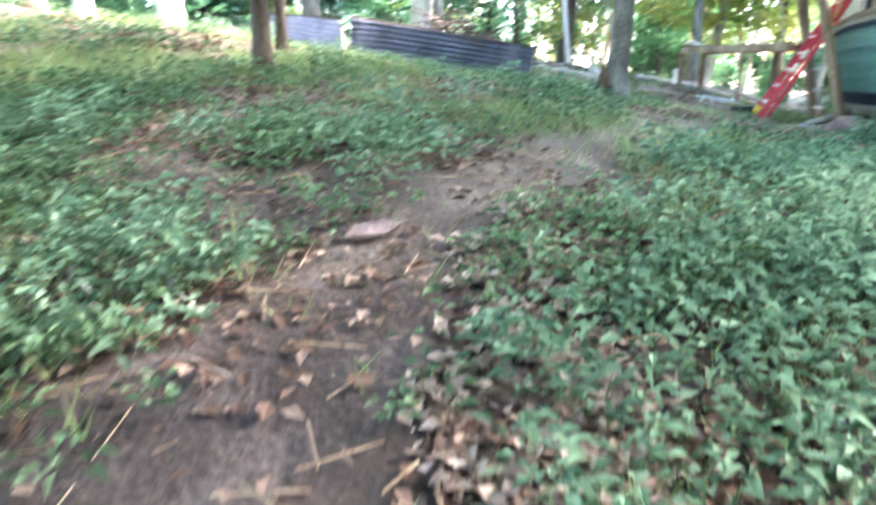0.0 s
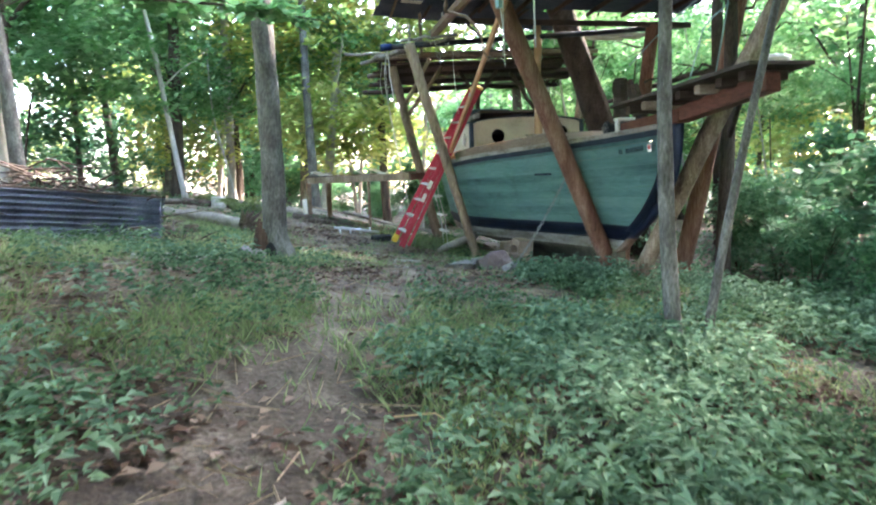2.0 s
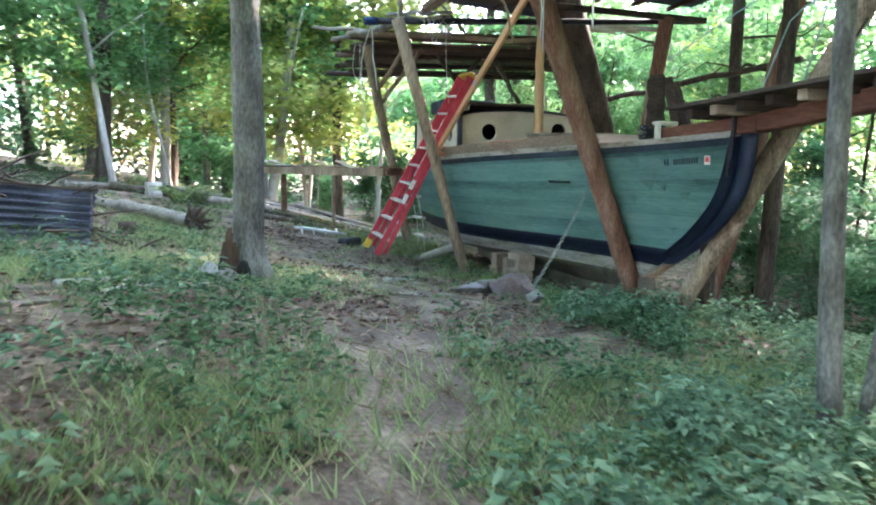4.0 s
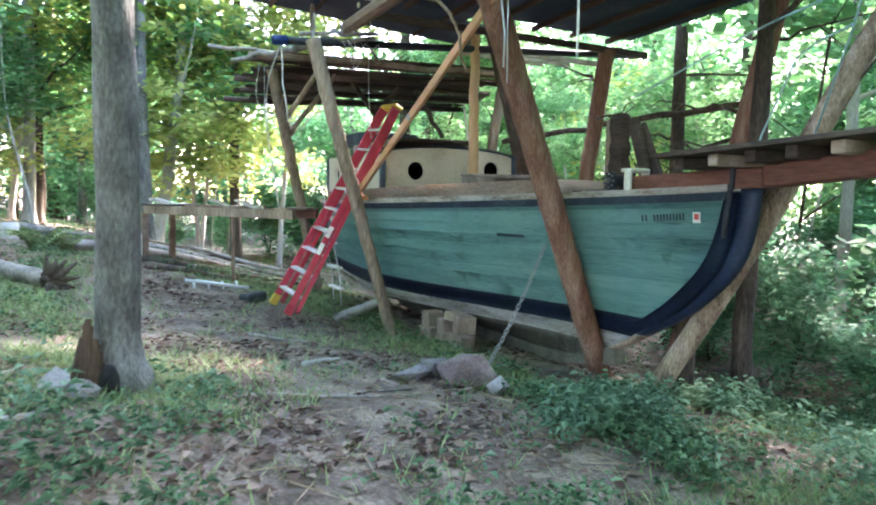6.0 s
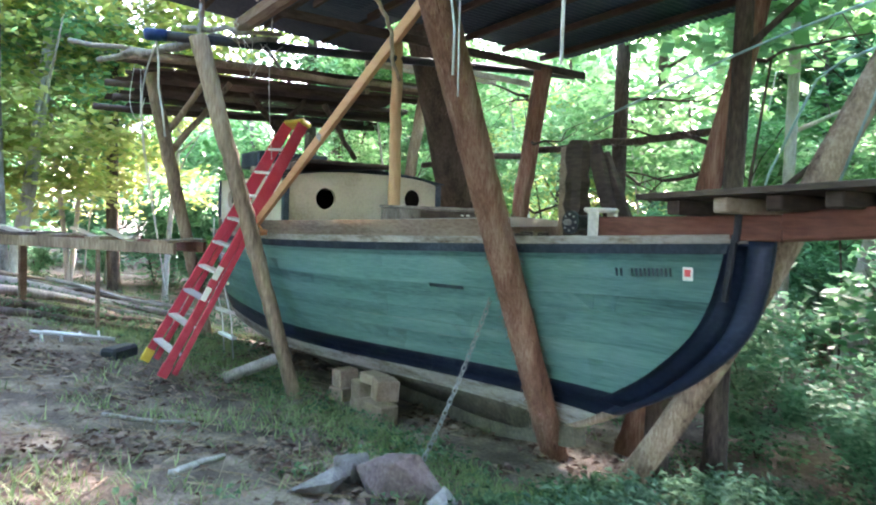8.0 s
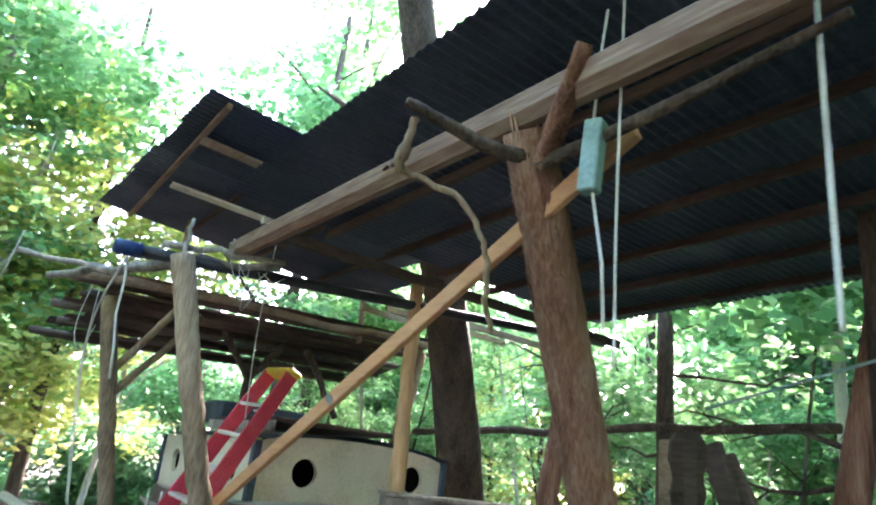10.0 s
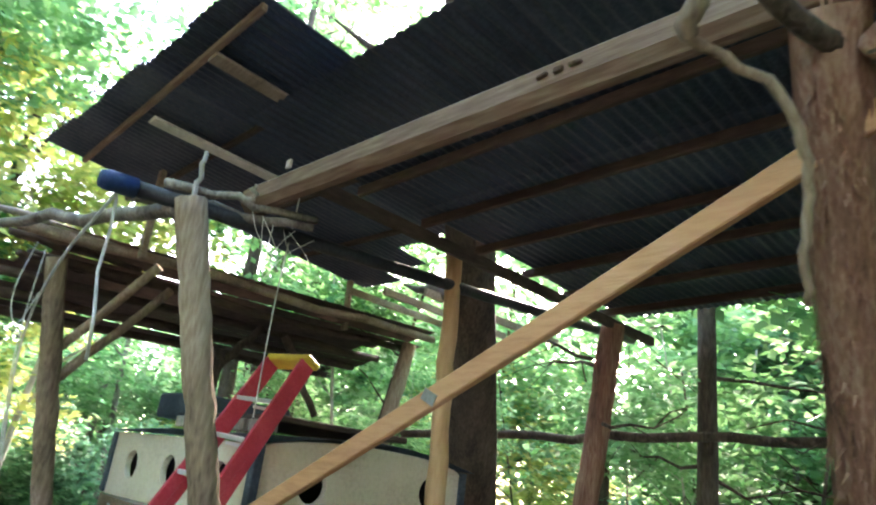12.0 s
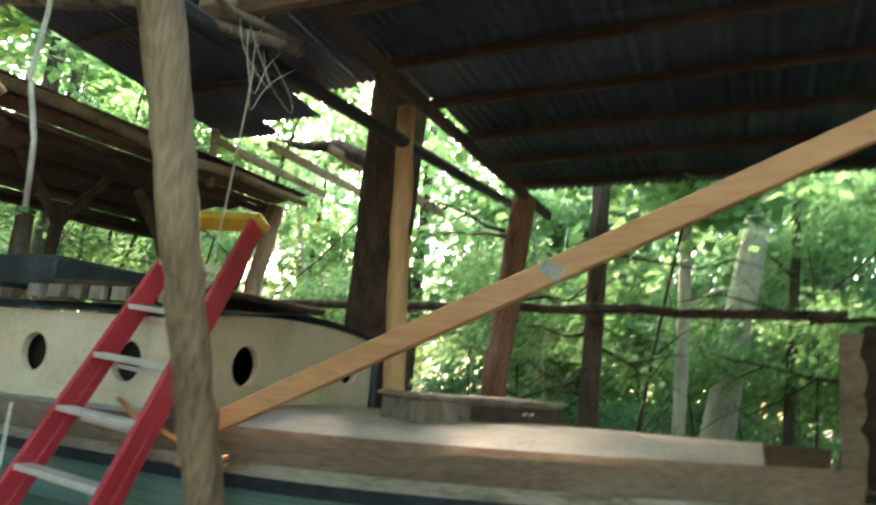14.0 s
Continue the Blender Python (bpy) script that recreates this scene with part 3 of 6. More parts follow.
post = thing("carved_post", "dark carved wooden post standing on the foredeck", "post", (0.22, 1.57, 1.95), BOAT)
bm = NB()
tube(bm, [(0.22, 1.57, z) for z in (1.93, 2.05, 2.12, 2.2, 2.3, 2.38, 2.46, 2.56, 2.66, 2.71)], [0.1, 0.1, 0.085, 0.11, 0.09, 0.105, 0.085, 0.105, 0.1, 0.07], 9, 0.06, 4)
part("post_shaft", bm, dark_wood, post)
bm = NB()
box(bm, (0.2, 1.69, 2.3), (0.12, 0.05, 0.74), (0, 0, 70), 0.008)
part("side_board", bm, old_wood, post, "upright grey plank")
for k in range(2):
    bm = NB()
    beam(bm, (0.3 + 0.08 * k, 1.22 - 0.08 * k, 1.97), (0.27 + 0.05 * k, 1.46 - 0.05 * k, 2.66 - 0.06 * k), 0.05, 0.13, (0, 1, 0.2), 0.008)
    part("raking_board", bm, dark_wood, post, "dark raking plank")

sprit = thing("bowsprit", "dark red timber bowsprit with a plank walkway", "bowsprit", (0.0, 0.9, 1.99), BOAT)
bm = NB()
beam(bm, (0.06, 1.15, 2.03), (-0.02, -0.3, 2.07), 0.15, 0.15, bevel=0.012)
beam(bm, (-0.02, -0.3, 2.075), (-0.1, -1.72, 2.2), 0.15, 0.16, bevel=0.012)
part("sprit_beam", bm, red_timber, sprit, "dark red-brown beam")
for k in range(7):
    t = k / 6
    s = 0.18 - 1.75 * t
    bm = NB()
    box(bm, (-0.05 - 0.03 * t, s, 2.17 + 0.1 * t), (0.72 - 0.3 * t, 0.09, 0.085), (-3, 0, 0), 0.008)
    part("cross_block", bm, old_wood if k % 3 == 1 else dark_wood, sprit, "paler end-grain cross block" if k % 3 == 1 else "")
for k in range(4):
    bm = NB()
    x = -0.42 + 0.25 * k
    beam(bm, (x, 0.36, 2.225), (x * 0.5 - 0.08, -1.82, 2.335), 0.23, 0.035, bevel=0.004)
    part("walkway_plank", bm, dark_wood, sprit)
bm = NB()
tube(bm, [(-0.2, -1.72, 2.385), (-0.1, -1.78, 2.38), (0.02, -1.74, 2.385)], [0.03, 0.035, 0.03], 8)
part("tip_roller", bm, white_paint, sprit, "white chain roller at the tip", True)

pulpit = thing("bow_rail", "bent pale green pipe rail over the bowsprit", "railing", (0.4, -0.5, 2.3), BOAT)
for nm, pts in (("hoop_pipe", [(0.3, 1.5, 2.86), (0.22, 0.85, 3.0), (0.16, 0.3, 3.12), (0.16, -0.1, 3.21), (0.16, -0.68, 3.31), (0.16, -0.76, 3.24), (0.18, -0.7, 3.05), (0.2, -0.45, 2.33)]), ("hoop_pipe", [(0.16, -0.02, 2.24), (0.16, -0.06, 2.39), (0.18, -0.3, 2.92), (0.19, -0.42, 3.0), (0.19, -0.71, 3.08)])):
    bm = NB()
    tube(bm, pts, 0.008, 8)
    part(nm, bm, mint_metal, pulpit, "", True)

# ---------------------------------------------------------------- the shelter over the boat


def gz(w, s):
    p = BOAT @ Vector((w, s, 0))
    return lie(p.x, p.y)


def upright(name, a, b, r0, r1, mat, label, seed, n=12, wob=0.008):
    bm = NB()
    pole(bm, (a[0], a[1], gz(a[0], a[1]) - 0.15 if a[2] is None else a[2]), b, r0, r1, seed, n + 8, 40, wob, 0.06)
    return solo(name, bm, mat, label, "post", (a[0], a[1], gz(a[0], a[1])), BOAT, group="shelter posts", smooth=True)


def shaggy(a, b, r0, r1, seed, count, label):
    """A post whose bark hangs in loose fibrous strips."""
    base = (a[0], a[1], gz(a[0], a[1]))
    ob = thing("shelter_post", label, "post", base, BOAT, group="shelter posts")
    A, B = Vector((a[0], a[1], base[2] - 0.15)), Vector(b)
    bm = NB()
    pole(bm, A, B, r0, r1, seed, 26, 50, 0.008, 0.06)
    part("post_body", bm, bark_red, ob, "", True)
    bm = NB()
    rnd = random.Random(seed)
    d = (B - A).normalized()
    x = d.cross(Vector((0, 1, 0))).normalized()
    y = d.cross(x)
    for _ in range(count):
        t, an, ln = rnd.uniform(0.03, 0.95), rnd.uniform(0, 6.28), rnd.uniform(0.08, 0.35)
        r = (r0 + (r1 - r0) * t) * 1.0
        o = x * math.cos(an) + y * math.sin(an)
        s = (y * math.cos(an) - x * math.sin(an)) * rnd.uniform(0.0015, 0.006)
        p = A.lerp(B, t) + o * r
        q = p + d * ln + o * rnd.uniform(0.0, 0.006)
        tip = p - d * 0.03 + o * rnd.uniform(0.008, 0.05)
        vs = [bm.verts.new(c) for c in (q - s, q + s, p + s * 1.2 + o * 0.008, p - s * 1.2 + o * 0.008, tip)]
        bm.faces.new((vs[0], vs[1], vs[2], vs[3]))
        bm.faces.new((vs[3], vs[2], vs[4]))
    tagged(part("loose_bark", bm, bark_fibre, ob, "loose fibrous bark"), kind="stuff")
    return ob


shaggy((0.15, 1.555), (-1.593, 1.195, 3.79), 0.098, 0.108, 1, 1700, "thick shaggy red-barked leaning post against the hull")
upright("shelter_post", (-1.06, 4.064, None), (-2.066, 4.243, 3.66), 0.07, 0.085, pole_wood, "barkless grey-brown leaning pole beside the hull", 2)
upright("shelter_post", (-1.05, 7.25, None), (-1.95, 6.9, 3.75), 0.075, 0.085, pole_wood, "weathered leaning pole with ropes near the stern", 3)
upright("shelter_post", (-0.85, 7.9, None), (-1.85, 7.1, 3.6), 0.05, 0.055, pole_wood, "thin leaning pole near the stern", 4)
upright("shelter_post", (1.57, 4.28, None), (2.09, 4.08, 3.95), 0.1, 0.11, bark_red, "red-brown post on the far side of the boat", 5)
upright("shelter_post", (1.6, 7.3, None), (2.2, 7.0, 3.95), 0.08, 0.09, pole_wood, "pole behind the stern", 6)
bm = NB()
pole(bm, (0.04, 4.15, 1.98), (0.118, 4.32, 4.05), 0.07, 0.06, 7, 14, 12, 0.01, 0.08)
solo("deck_post", bm, pale_wood, "peeled pale yellow post standing on the deck", "post", (0.04, 4.15, 1.98), BOAT, group="shelter posts", smooth=True)

bm = NB()
beam(bm, (-1.492, 0.7, 3.668), (-1.436, 4.3, 1.96), 0.04, 0.09, bevel=0.006)
brace = thing("diagonal_brace", "new orange-tan board braced up to the leaning post", "board", (-1.4, 4.2, 1.95), BOAT)
part("board", bm, new_wood, brace)
bm = NB()
box(bm, (-1.482, 2.79, 2.677), (0.006, 0.08, 0.05), (25, 0, 0))
part("splice_plate", bm, steel, brace, "small galvanised plate")

bm = NB()
beam(bm, (-1.6, 4.5, 3.875), (-1.68, -0.35, 3.845), 0.13, 0.17, bevel=0.042)
mainbeam = thing("main_beam", "long squared reddish timber beam under the roof", "beam", (-1.6, 2.6, 3.75), BOAT)
part("timber", bm, beam_wood, mainbeam)
bm = NB()
for k in range(3):
    box(bm, (-1.712, 2.0 + 0.075 * k, 3.862), (0.02, 0.055 - 0.012 * (k % 2), 0.016 + 0.008 * (k % 2)), (0, 0, 6 - 9 * k), 0.004)
part("cleat", bm, rot_wood, mainbeam, "rusty bolted cleat")

# roof of corrugated sheets
def roof_z(w, s):
    return 4.17 - 0.02 * w - 0.03 * (s - 4.3) + 0.06


def upper_z(w, s):
    return 4.62 - 0.076 * w


def corrugated(w0, w1, s0, s1, along, dz=0.0, pitch=0.076, depth=0.008, height=roof_z):
    """A sheet of roofing whose ridges run along 's' or 'w'."""
    bm = NB()
    n = max(8, int(round(((w1 - w0) if along == "s" else (s1 - s0)) / pitch * 6)))

    def fn(u, v):
        w, s = (w0 + (w1 - w0) * u, s0 + (s1 - s0) * v) if along == "s" else (w0 + (w1 - w0) * v, s0 + (s1 - s0) * u)
        q = w if along == "s" else s
        return Vector((w, s, height(w, s) + dz + depth * math.sin(2 * math.pi * q / pitch)))
    sheet(bm, fn, n, 3)
    return bm


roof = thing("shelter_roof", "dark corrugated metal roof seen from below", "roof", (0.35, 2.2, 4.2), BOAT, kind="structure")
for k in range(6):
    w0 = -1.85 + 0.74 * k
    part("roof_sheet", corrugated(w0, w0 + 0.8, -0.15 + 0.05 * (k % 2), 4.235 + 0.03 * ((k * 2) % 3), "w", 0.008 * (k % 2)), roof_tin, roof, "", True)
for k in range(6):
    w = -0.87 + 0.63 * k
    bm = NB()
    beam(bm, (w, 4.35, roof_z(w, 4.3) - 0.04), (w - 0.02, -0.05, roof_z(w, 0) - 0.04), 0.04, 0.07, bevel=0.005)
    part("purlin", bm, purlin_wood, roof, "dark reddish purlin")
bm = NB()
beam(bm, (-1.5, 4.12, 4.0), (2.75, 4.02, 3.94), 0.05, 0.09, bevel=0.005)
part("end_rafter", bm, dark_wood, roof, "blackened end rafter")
bm = NB()
box(bm, (-1.5, 4.27, 4.13), (0.02, 0.05, 0.06), bevel=0.004)
part("clip", bm, white_paint, roof, "white bracket")

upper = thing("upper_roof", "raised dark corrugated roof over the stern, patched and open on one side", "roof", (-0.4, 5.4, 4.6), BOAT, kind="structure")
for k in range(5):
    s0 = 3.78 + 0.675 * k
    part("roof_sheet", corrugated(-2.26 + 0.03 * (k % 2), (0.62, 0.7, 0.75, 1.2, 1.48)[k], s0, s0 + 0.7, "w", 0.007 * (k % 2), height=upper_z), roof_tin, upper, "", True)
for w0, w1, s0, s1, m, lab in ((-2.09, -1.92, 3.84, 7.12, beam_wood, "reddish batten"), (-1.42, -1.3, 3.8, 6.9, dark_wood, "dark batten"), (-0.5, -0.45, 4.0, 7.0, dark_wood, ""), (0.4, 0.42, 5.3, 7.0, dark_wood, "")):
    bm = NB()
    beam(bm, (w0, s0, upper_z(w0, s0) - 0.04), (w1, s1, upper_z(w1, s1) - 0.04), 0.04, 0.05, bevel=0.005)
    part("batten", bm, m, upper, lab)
for a, b, m, lab in (((-2.05, 4.5), (-1.4, 4.47), old_wood, "brown cross board"), ((-1.92, 5.68), (-0.75, 5.58), white_paint, "weathered white cross board")):
    bm = NB()
    beam(bm, (*a, upper_z(*a) - 0.075), (*b, upper_z(*b) - 0.075), 0.13, 0.025, bevel=0.004)
    part("cross_board", bm, m, upper, lab)
for k in range(3):
    bm = NB()
    beam(bm, (1.15 - 0.1 * k, 7.0 - 0.75 * k, 4.36 - 0.12 * k), (2.95, 6.9 - 0.8 * k, 4.3 - 0.13 * k), 0.04, 0.08, bevel=0.004)
    part("open_rafter", bm, old_wood, upper, "bare rafter without sheets")

pipe = thing("black_pipe", "long black pipe with a blue end cap under the roof", "pipe", (0, 4.3, 3.8), BOAT)
bm = NB()
tube(bm, [(-2.36, 4.3, 3.625), (-1.0, 4.29, 3.715), (1, 4.28, 3.855), (2.8, 4.27, 3.985)], 0.045, 12)
part("pipe_run", bm, black_pipe, pipe, "", True)
bm = NB()
tube(bm, [(-2.34, 4.3, 3.626), (-2.49, 4.3, 3.616), (-2.52, 4.3, 3.614)], [0.056, 0.056, 0.045], 14)
part("end_cap", bm, blue_plastic, pipe, "blue plastic cap", True)

# rear roof
rear = thing("rear_roof", "lower ragged roof of dark boards behind the mast tree", "roof", (-0.1, 7.1, 3.9), BOAT, kind="structure")


def rear_z(w, s):
    return 3.95 - 0.2 * (s - 6.65) + 0.03 * (w + 2.4)


rr = random.Random(8)
for k in range(9):
    s = 6.62 + 0.24 * k
    bm = NB()
    sheet(bm, lambda u, v: Vector((-2.1 - 0.18 * math.sin(k * 2.1) + (4.35 + 0.2 * math.sin(k * 1.3)) * u, s + 0.262 * v, rear_z(-2.5 + 4.7 * u, s + 0.262 * v) + 0.012 * (k % 2))), 4, 1, 0.022)
    part("roof_board", bm, dark_wood, rear)
for k in range(5):
    s = 6.67 + 0.5 * k
    bm = NB()
    pole(bm, (-2.25 + rr.uniform(-.15, .15), s, rear_z(-2.3, s) - 0.07), (2.3, s + 0.03, rear_z(2.3, s) - 0.07), 0.05, 0.045, 40 + k, 8, 8, 0.03)
    part("roof_pole", bm, old_wood if k == 0 else dark_wood, rear, "peeled pole under the eave" if k == 0 else "", True)
for k in range(3):
    bm = NB()
    pole(bm, ((-2.9, -2.35, -2.2)[k], 6.6 + 0.25 * k, 3.93 - 0.09 * k), (-1.2, 6.75 + 0.3 * k, 3.98 - 0.09 * k), 0.03, 0.025, 70 + k, 7, 6, 0.04)
    part("branch_pole", bm, dark_wood if k else grey_wood, rear, "", True)
for x, y, z0, z1 in ((1.2, 7.05, 3.9, 4.5), (-1.43, 6.5, 3.85, 4.68)):
    bm = NB()
    beam(bm, (x, y, z0), (x, y + 0.03, z1), 0.05, 0.07, (0, 1, 0), 0.005)
    part("stud", bm, old_wood, rear, "tan upright stud")
for a, b in (((-1.75, 7.1, 2.95), (-1.3, 6.4, 3.8)), ((-1.7, 7.0, 2.75), (-0.95, 6.9, 3.75)), ((0.6, 7.3, 3.7), (1.1, 7.2, 2.9)), ((-0.5, 7.4, 3.75), (-0.1, 7.35, 3.2)), ((-0.1, 7.35, 3.2), (0.35, 7.4, 3.75))):
    bm = NB()
    pole(bm, a, b, 0.045, 0.04, int(abs(a[0] * 100)), 8, 6, 0.02)
    part("knee_brace", bm, bark_dark if a[0] > -1 else pole_wood, rear, "", True)
bm = NB()
pole(bm, (-0.1, 7.35, 2.6), (-0.1, 7.35, 3.4), 0.045, 0.055, 91, 10, 6, 0.02)
part("crook_post", bm, bark_dark, rear, "forked post with orange cord", True)
bm = NB()
tube(bm, [(-0.1, 7.2, 2.55), (-0.1, 7.2, 2.62), (-0.1, 7.2, 2.86)], [0.14, 0.15, 0.17], 16)
solo("bucket", bm, cream_paint, "beige bucket standing on the cabin roof", "bucket", (-0.1, 7.2, 2.55), BOAT, smooth=True)

# branches tied to the poles
tie = thing("tied_branches", "bundle of grey branches lashed on top of the pole", "branches", (-2.06, 4.22, 3.66), BOAT)
for k, (a, b, r) in enumerate((((-2.3, 4.55, 3.66), (-1.35, 4.1, 3.72), 0.035), ((-2.2, 4.3, 3.72), (-1.3, 4.15, 3.79), 0.03), ((-2.08, 4.2, 3.6), (-2.05, 4.22, 3.95), 0.018), ((-2.1, 4.3, 3.6), (-2.6, 6.4, 3.72), 0.05), ((-1.75, 4.2, 3.75), (-1.72, 4.2, 3.88), 0.014))):
    bm = NB()
    pole(bm, a, b, r, r * 0.75, 100 + k, 8, 7, 0.03, 0.15)
    part("branch", bm, grey_wood, tie, "", True)
for k in range(4):
    bm = NB()
    x, y = -1.75 + 0.09 * k, 4.12 + 0.03 * k
    q = 0.16 * math.sin(k * 2.3 + 1)
    tube(bm, soften([(x, y, 3.68), (x + 0.02 + q * 0.3, y + 0.1 * q, 3.56), (x + 0.06 + q, y - 0.05, 3.42 - 0.07 * (k % 3)), (x + 0.13 + q * 0.5, y - 0.02, 3.5 + 0.05 * (k % 2)), (x + 0.2 - q, y, 3.68)]), 0.0026, 5)
    part("wire_loop", bm, rope_white, tie, "thin wire loop", True)

top = thing("post_top_branches", "sawn branch stubs and a twisted vine at the post top", "branches", (-1.62, 1.15, 3.6), BOAT)
for k, (pts, r) in enumerate((([(-1.58, 1.17, 3.66), (-1.78, 1.22, 3.64), (-1.98, 1.27, 3.69), (-2.16, 1.318, 3.735)], 0.036), ([(-1.58, 1.1, 3.62), (-1.7, 0.9, 3.75), (-1.75, 0.75, 3.95)], 0.05), ([(-2.114, 1.309, 3.67), (-2.12, 1.35, 3.56), (-2.105, 1.405, 3.46), (-2.0, 1.32, 3.446), (-1.866, 1.242, 3.37), (-1.783, 1.232, 3.25), (-1.735, 1.226, 3.178), (-1.717, 1.257, 3.088), (-1.68, 1.278, 2.97), (-1.632, 1.277, 2.89)], 0.026), ([(-1.6, 1.1, 3.6), (-1.6, 0.6, 3.62), (-1.55, -0.1, 3.75)], 0.03))):
    bm = NB()
    pts = soften(pts)
    n = len(pts)
    if k == 2:
        vr = random.Random(6)
        pts = [p + Vector((vr.uniform(-.008, .008), vr.uniform(-.008, .008), vr.uniform(-.008, .008))) for p in pts]
    tube(bm, pts, [r * (0.66 if k == 2 else 1) * (1 - 0.4 * i / n + (0.5 if k == 2 and n // 8 < i < n // 4 else 0)) for i in range(n)], 9, 0.2, k)
    part("stub" if k != 2 else "vine", bm, bark_red if k == 1 else pole_wood if k == 2 else bark_dark, top, "pale twisted vine" if k == 2 else "", True)

bm = NB()
tube(bm, [(-2.42, 4.37, 3.7), (-2.4, 4.36, 3.55), (-2.38, 4.38, 3.4), (-2.37, 4.42, 3.17), (-2.34, 4.38, 2.95), (-2.31, 4.4, 2.72)], 0.009, 7, 0.1, 5)
solo("pipe_rope", bm, rope_white, "frayed white rope hanging from the capped pipe", "rope", (-2.42, 4.37, 3.7), BOAT, group="ropes", smooth=True)

feeder = thing("hanging_box", "pale blue-green metal box hung from the roof", "box", (-1.62, 0.81, 3.38), BOAT)
bm = NB()
box(bm, (-1.625, 0.80, 3.53), (0.07, 0.075, 0.3), (4, 0, 15), 0.008)
part("box_shell", bm, mint_metal, feeder)
bm = NB()
tube(bm, [(-1.625, 0.8, 3.68), (-1.62, 0.79, 3.9), (-1.6, 0.77, 4.2)], 0.006, 6)
part("hanger", bm, rope_white, feeder, "", True)
bm = NB()
tube(bm, [(-1.62, 0.8, 3.39), (-1.6, 0.76, 3.1), (-1.63, 0.72, 2.84)], 0.007, 6)
part("cord", bm, rope_white, feeder, "frayed white cord", True)

for nm, pts, lab in (("hanging_rope", [(-1.51, 0.01, 4.3), (-1.515, 0.01, 3.4), (-1.505, 0.015, 2.8)], "white rope hanging from the roof"), ("hanging_rope", [(-1.62, 0.67, 4.3), (-1.63, 0.68, 3.3), (-1.62, 0.68, 2.72)], "thin white cord hanging beside the shaggy post"), ("hanging_rope", [(-2.4, 4.32, 3.62), (-2.32, 5.5, 3.34), (-2.08, 6.7, 2.95), (-1.9, 6.8, 1.95), (-1.75, 6.85, 1.0)], "frayed white rope led from the pipe to the stern pole"), ("hanging_rope", [(-2.12, 6.6, 3.72), (-2.1, 6.7, 3.0), (-1.98, 6.72, 2.2), (-1.8, 6.8, 1.3)], "thin white cord hanging along the stern pole"), ("hanging_rope", [(-2.2, 6.55, 3.75), (-2.26, 6.6, 3.3), (-2.14, 6.66, 3.05), (-2.05, 6.7, 3.4)], "thin white cord looped at the stern pole"), ("hanging_rope", [(-1.3, 4.4, 4.0), (-1.32, 4.42, 3.3), (-1.2, 4.6, 2.6)], "thin grey cord dangling by the stepladder")):
    bm = NB()
    tube(bm, soften(pts), 0.009 if "thin" not in lab else 0.005, 6)
    solo(nm, bm, rope_white, lab, "rope", pts[-1], BOAT, group="ropes", smooth=True)
bm = NB()
for k in range(2):
    c = Vector((-1.48, 4.22, 1.83 + 0.03 * k))
    tube(bm, [c + Vector((0.095 * math.cos(a * math.pi / 8), 0.095 * math.sin(a * math.pi / 8), 0.008 * math.sin(a + k))) for a in range(17)], 0.011, 6)
tube(bm, [(-1.4, 4.25, 1.85), (-1.25, 4.9, 1.95), (-1.0, 5.3, 2.0)], 0.012, 6)
solo("orange_lashing", bm, rope_orange, "orange cord lashed round the leaning pole", "rope", (-1.48, 4.22, 1.83), BOAT, group="ropes", smooth=True)

# far rail
bm = NB()
pole(bm, (2.1, 6.8, 2.86), (2.12, 1.5, 2.98), 0.045, 0.04, 55, 9, 14, 0.05, 0.1)
solo("rail_pole", bm, bark_dark, "long bark-covered pole forming a rail between trees", "rail", (2.1, 4.2, 2.85), BOAT, smooth=True)

# ---------------------------------------------------------------- stepladder leaning on the boat
lad = thing("stepladder", "folded red fibreglass stepladder leaning on the boat", "ladder", (-2.26, 5.0, 0.42), BOAT)
F = [Vector((-2.31, 5.22, 0.45)), Vector((-2.27, 4.59, 0.41))]
T = [Vector((-0.85, 5.1, 3.05)), Vector((-0.85, 4.66, 3.02))]
out_dir = Vector((0.9, 0, -0.5)).normalized()
for i in (0, 1):
    bm = NB()
    beam(bm, F[i], T[i], 0.03, 0.085, out_dir, 0.006)
    part("front_rail", bm, ladder_red, lad)
    bm = NB()
    off = out_dir * 0.1
    beam(bm, F[i].lerp(T[i], 0.02) + off, T[i] + off * 0.5, 0.03, 0.06, out_dir, 0.006)
    part("rear_rail", bm, ladder_red, lad)
    bm = NB()
    beam(bm, F[i] - (T[i] - F[i]) * 0.002, F[i].lerp(T[i], 0.045), 0.045, 0.1, out_dir, 0.006)
    part("foot", bm, ladder_yellow if i == 0 else ladder_red, lad, "scuffed yellow foot" if i == 0 else "worn red foot")
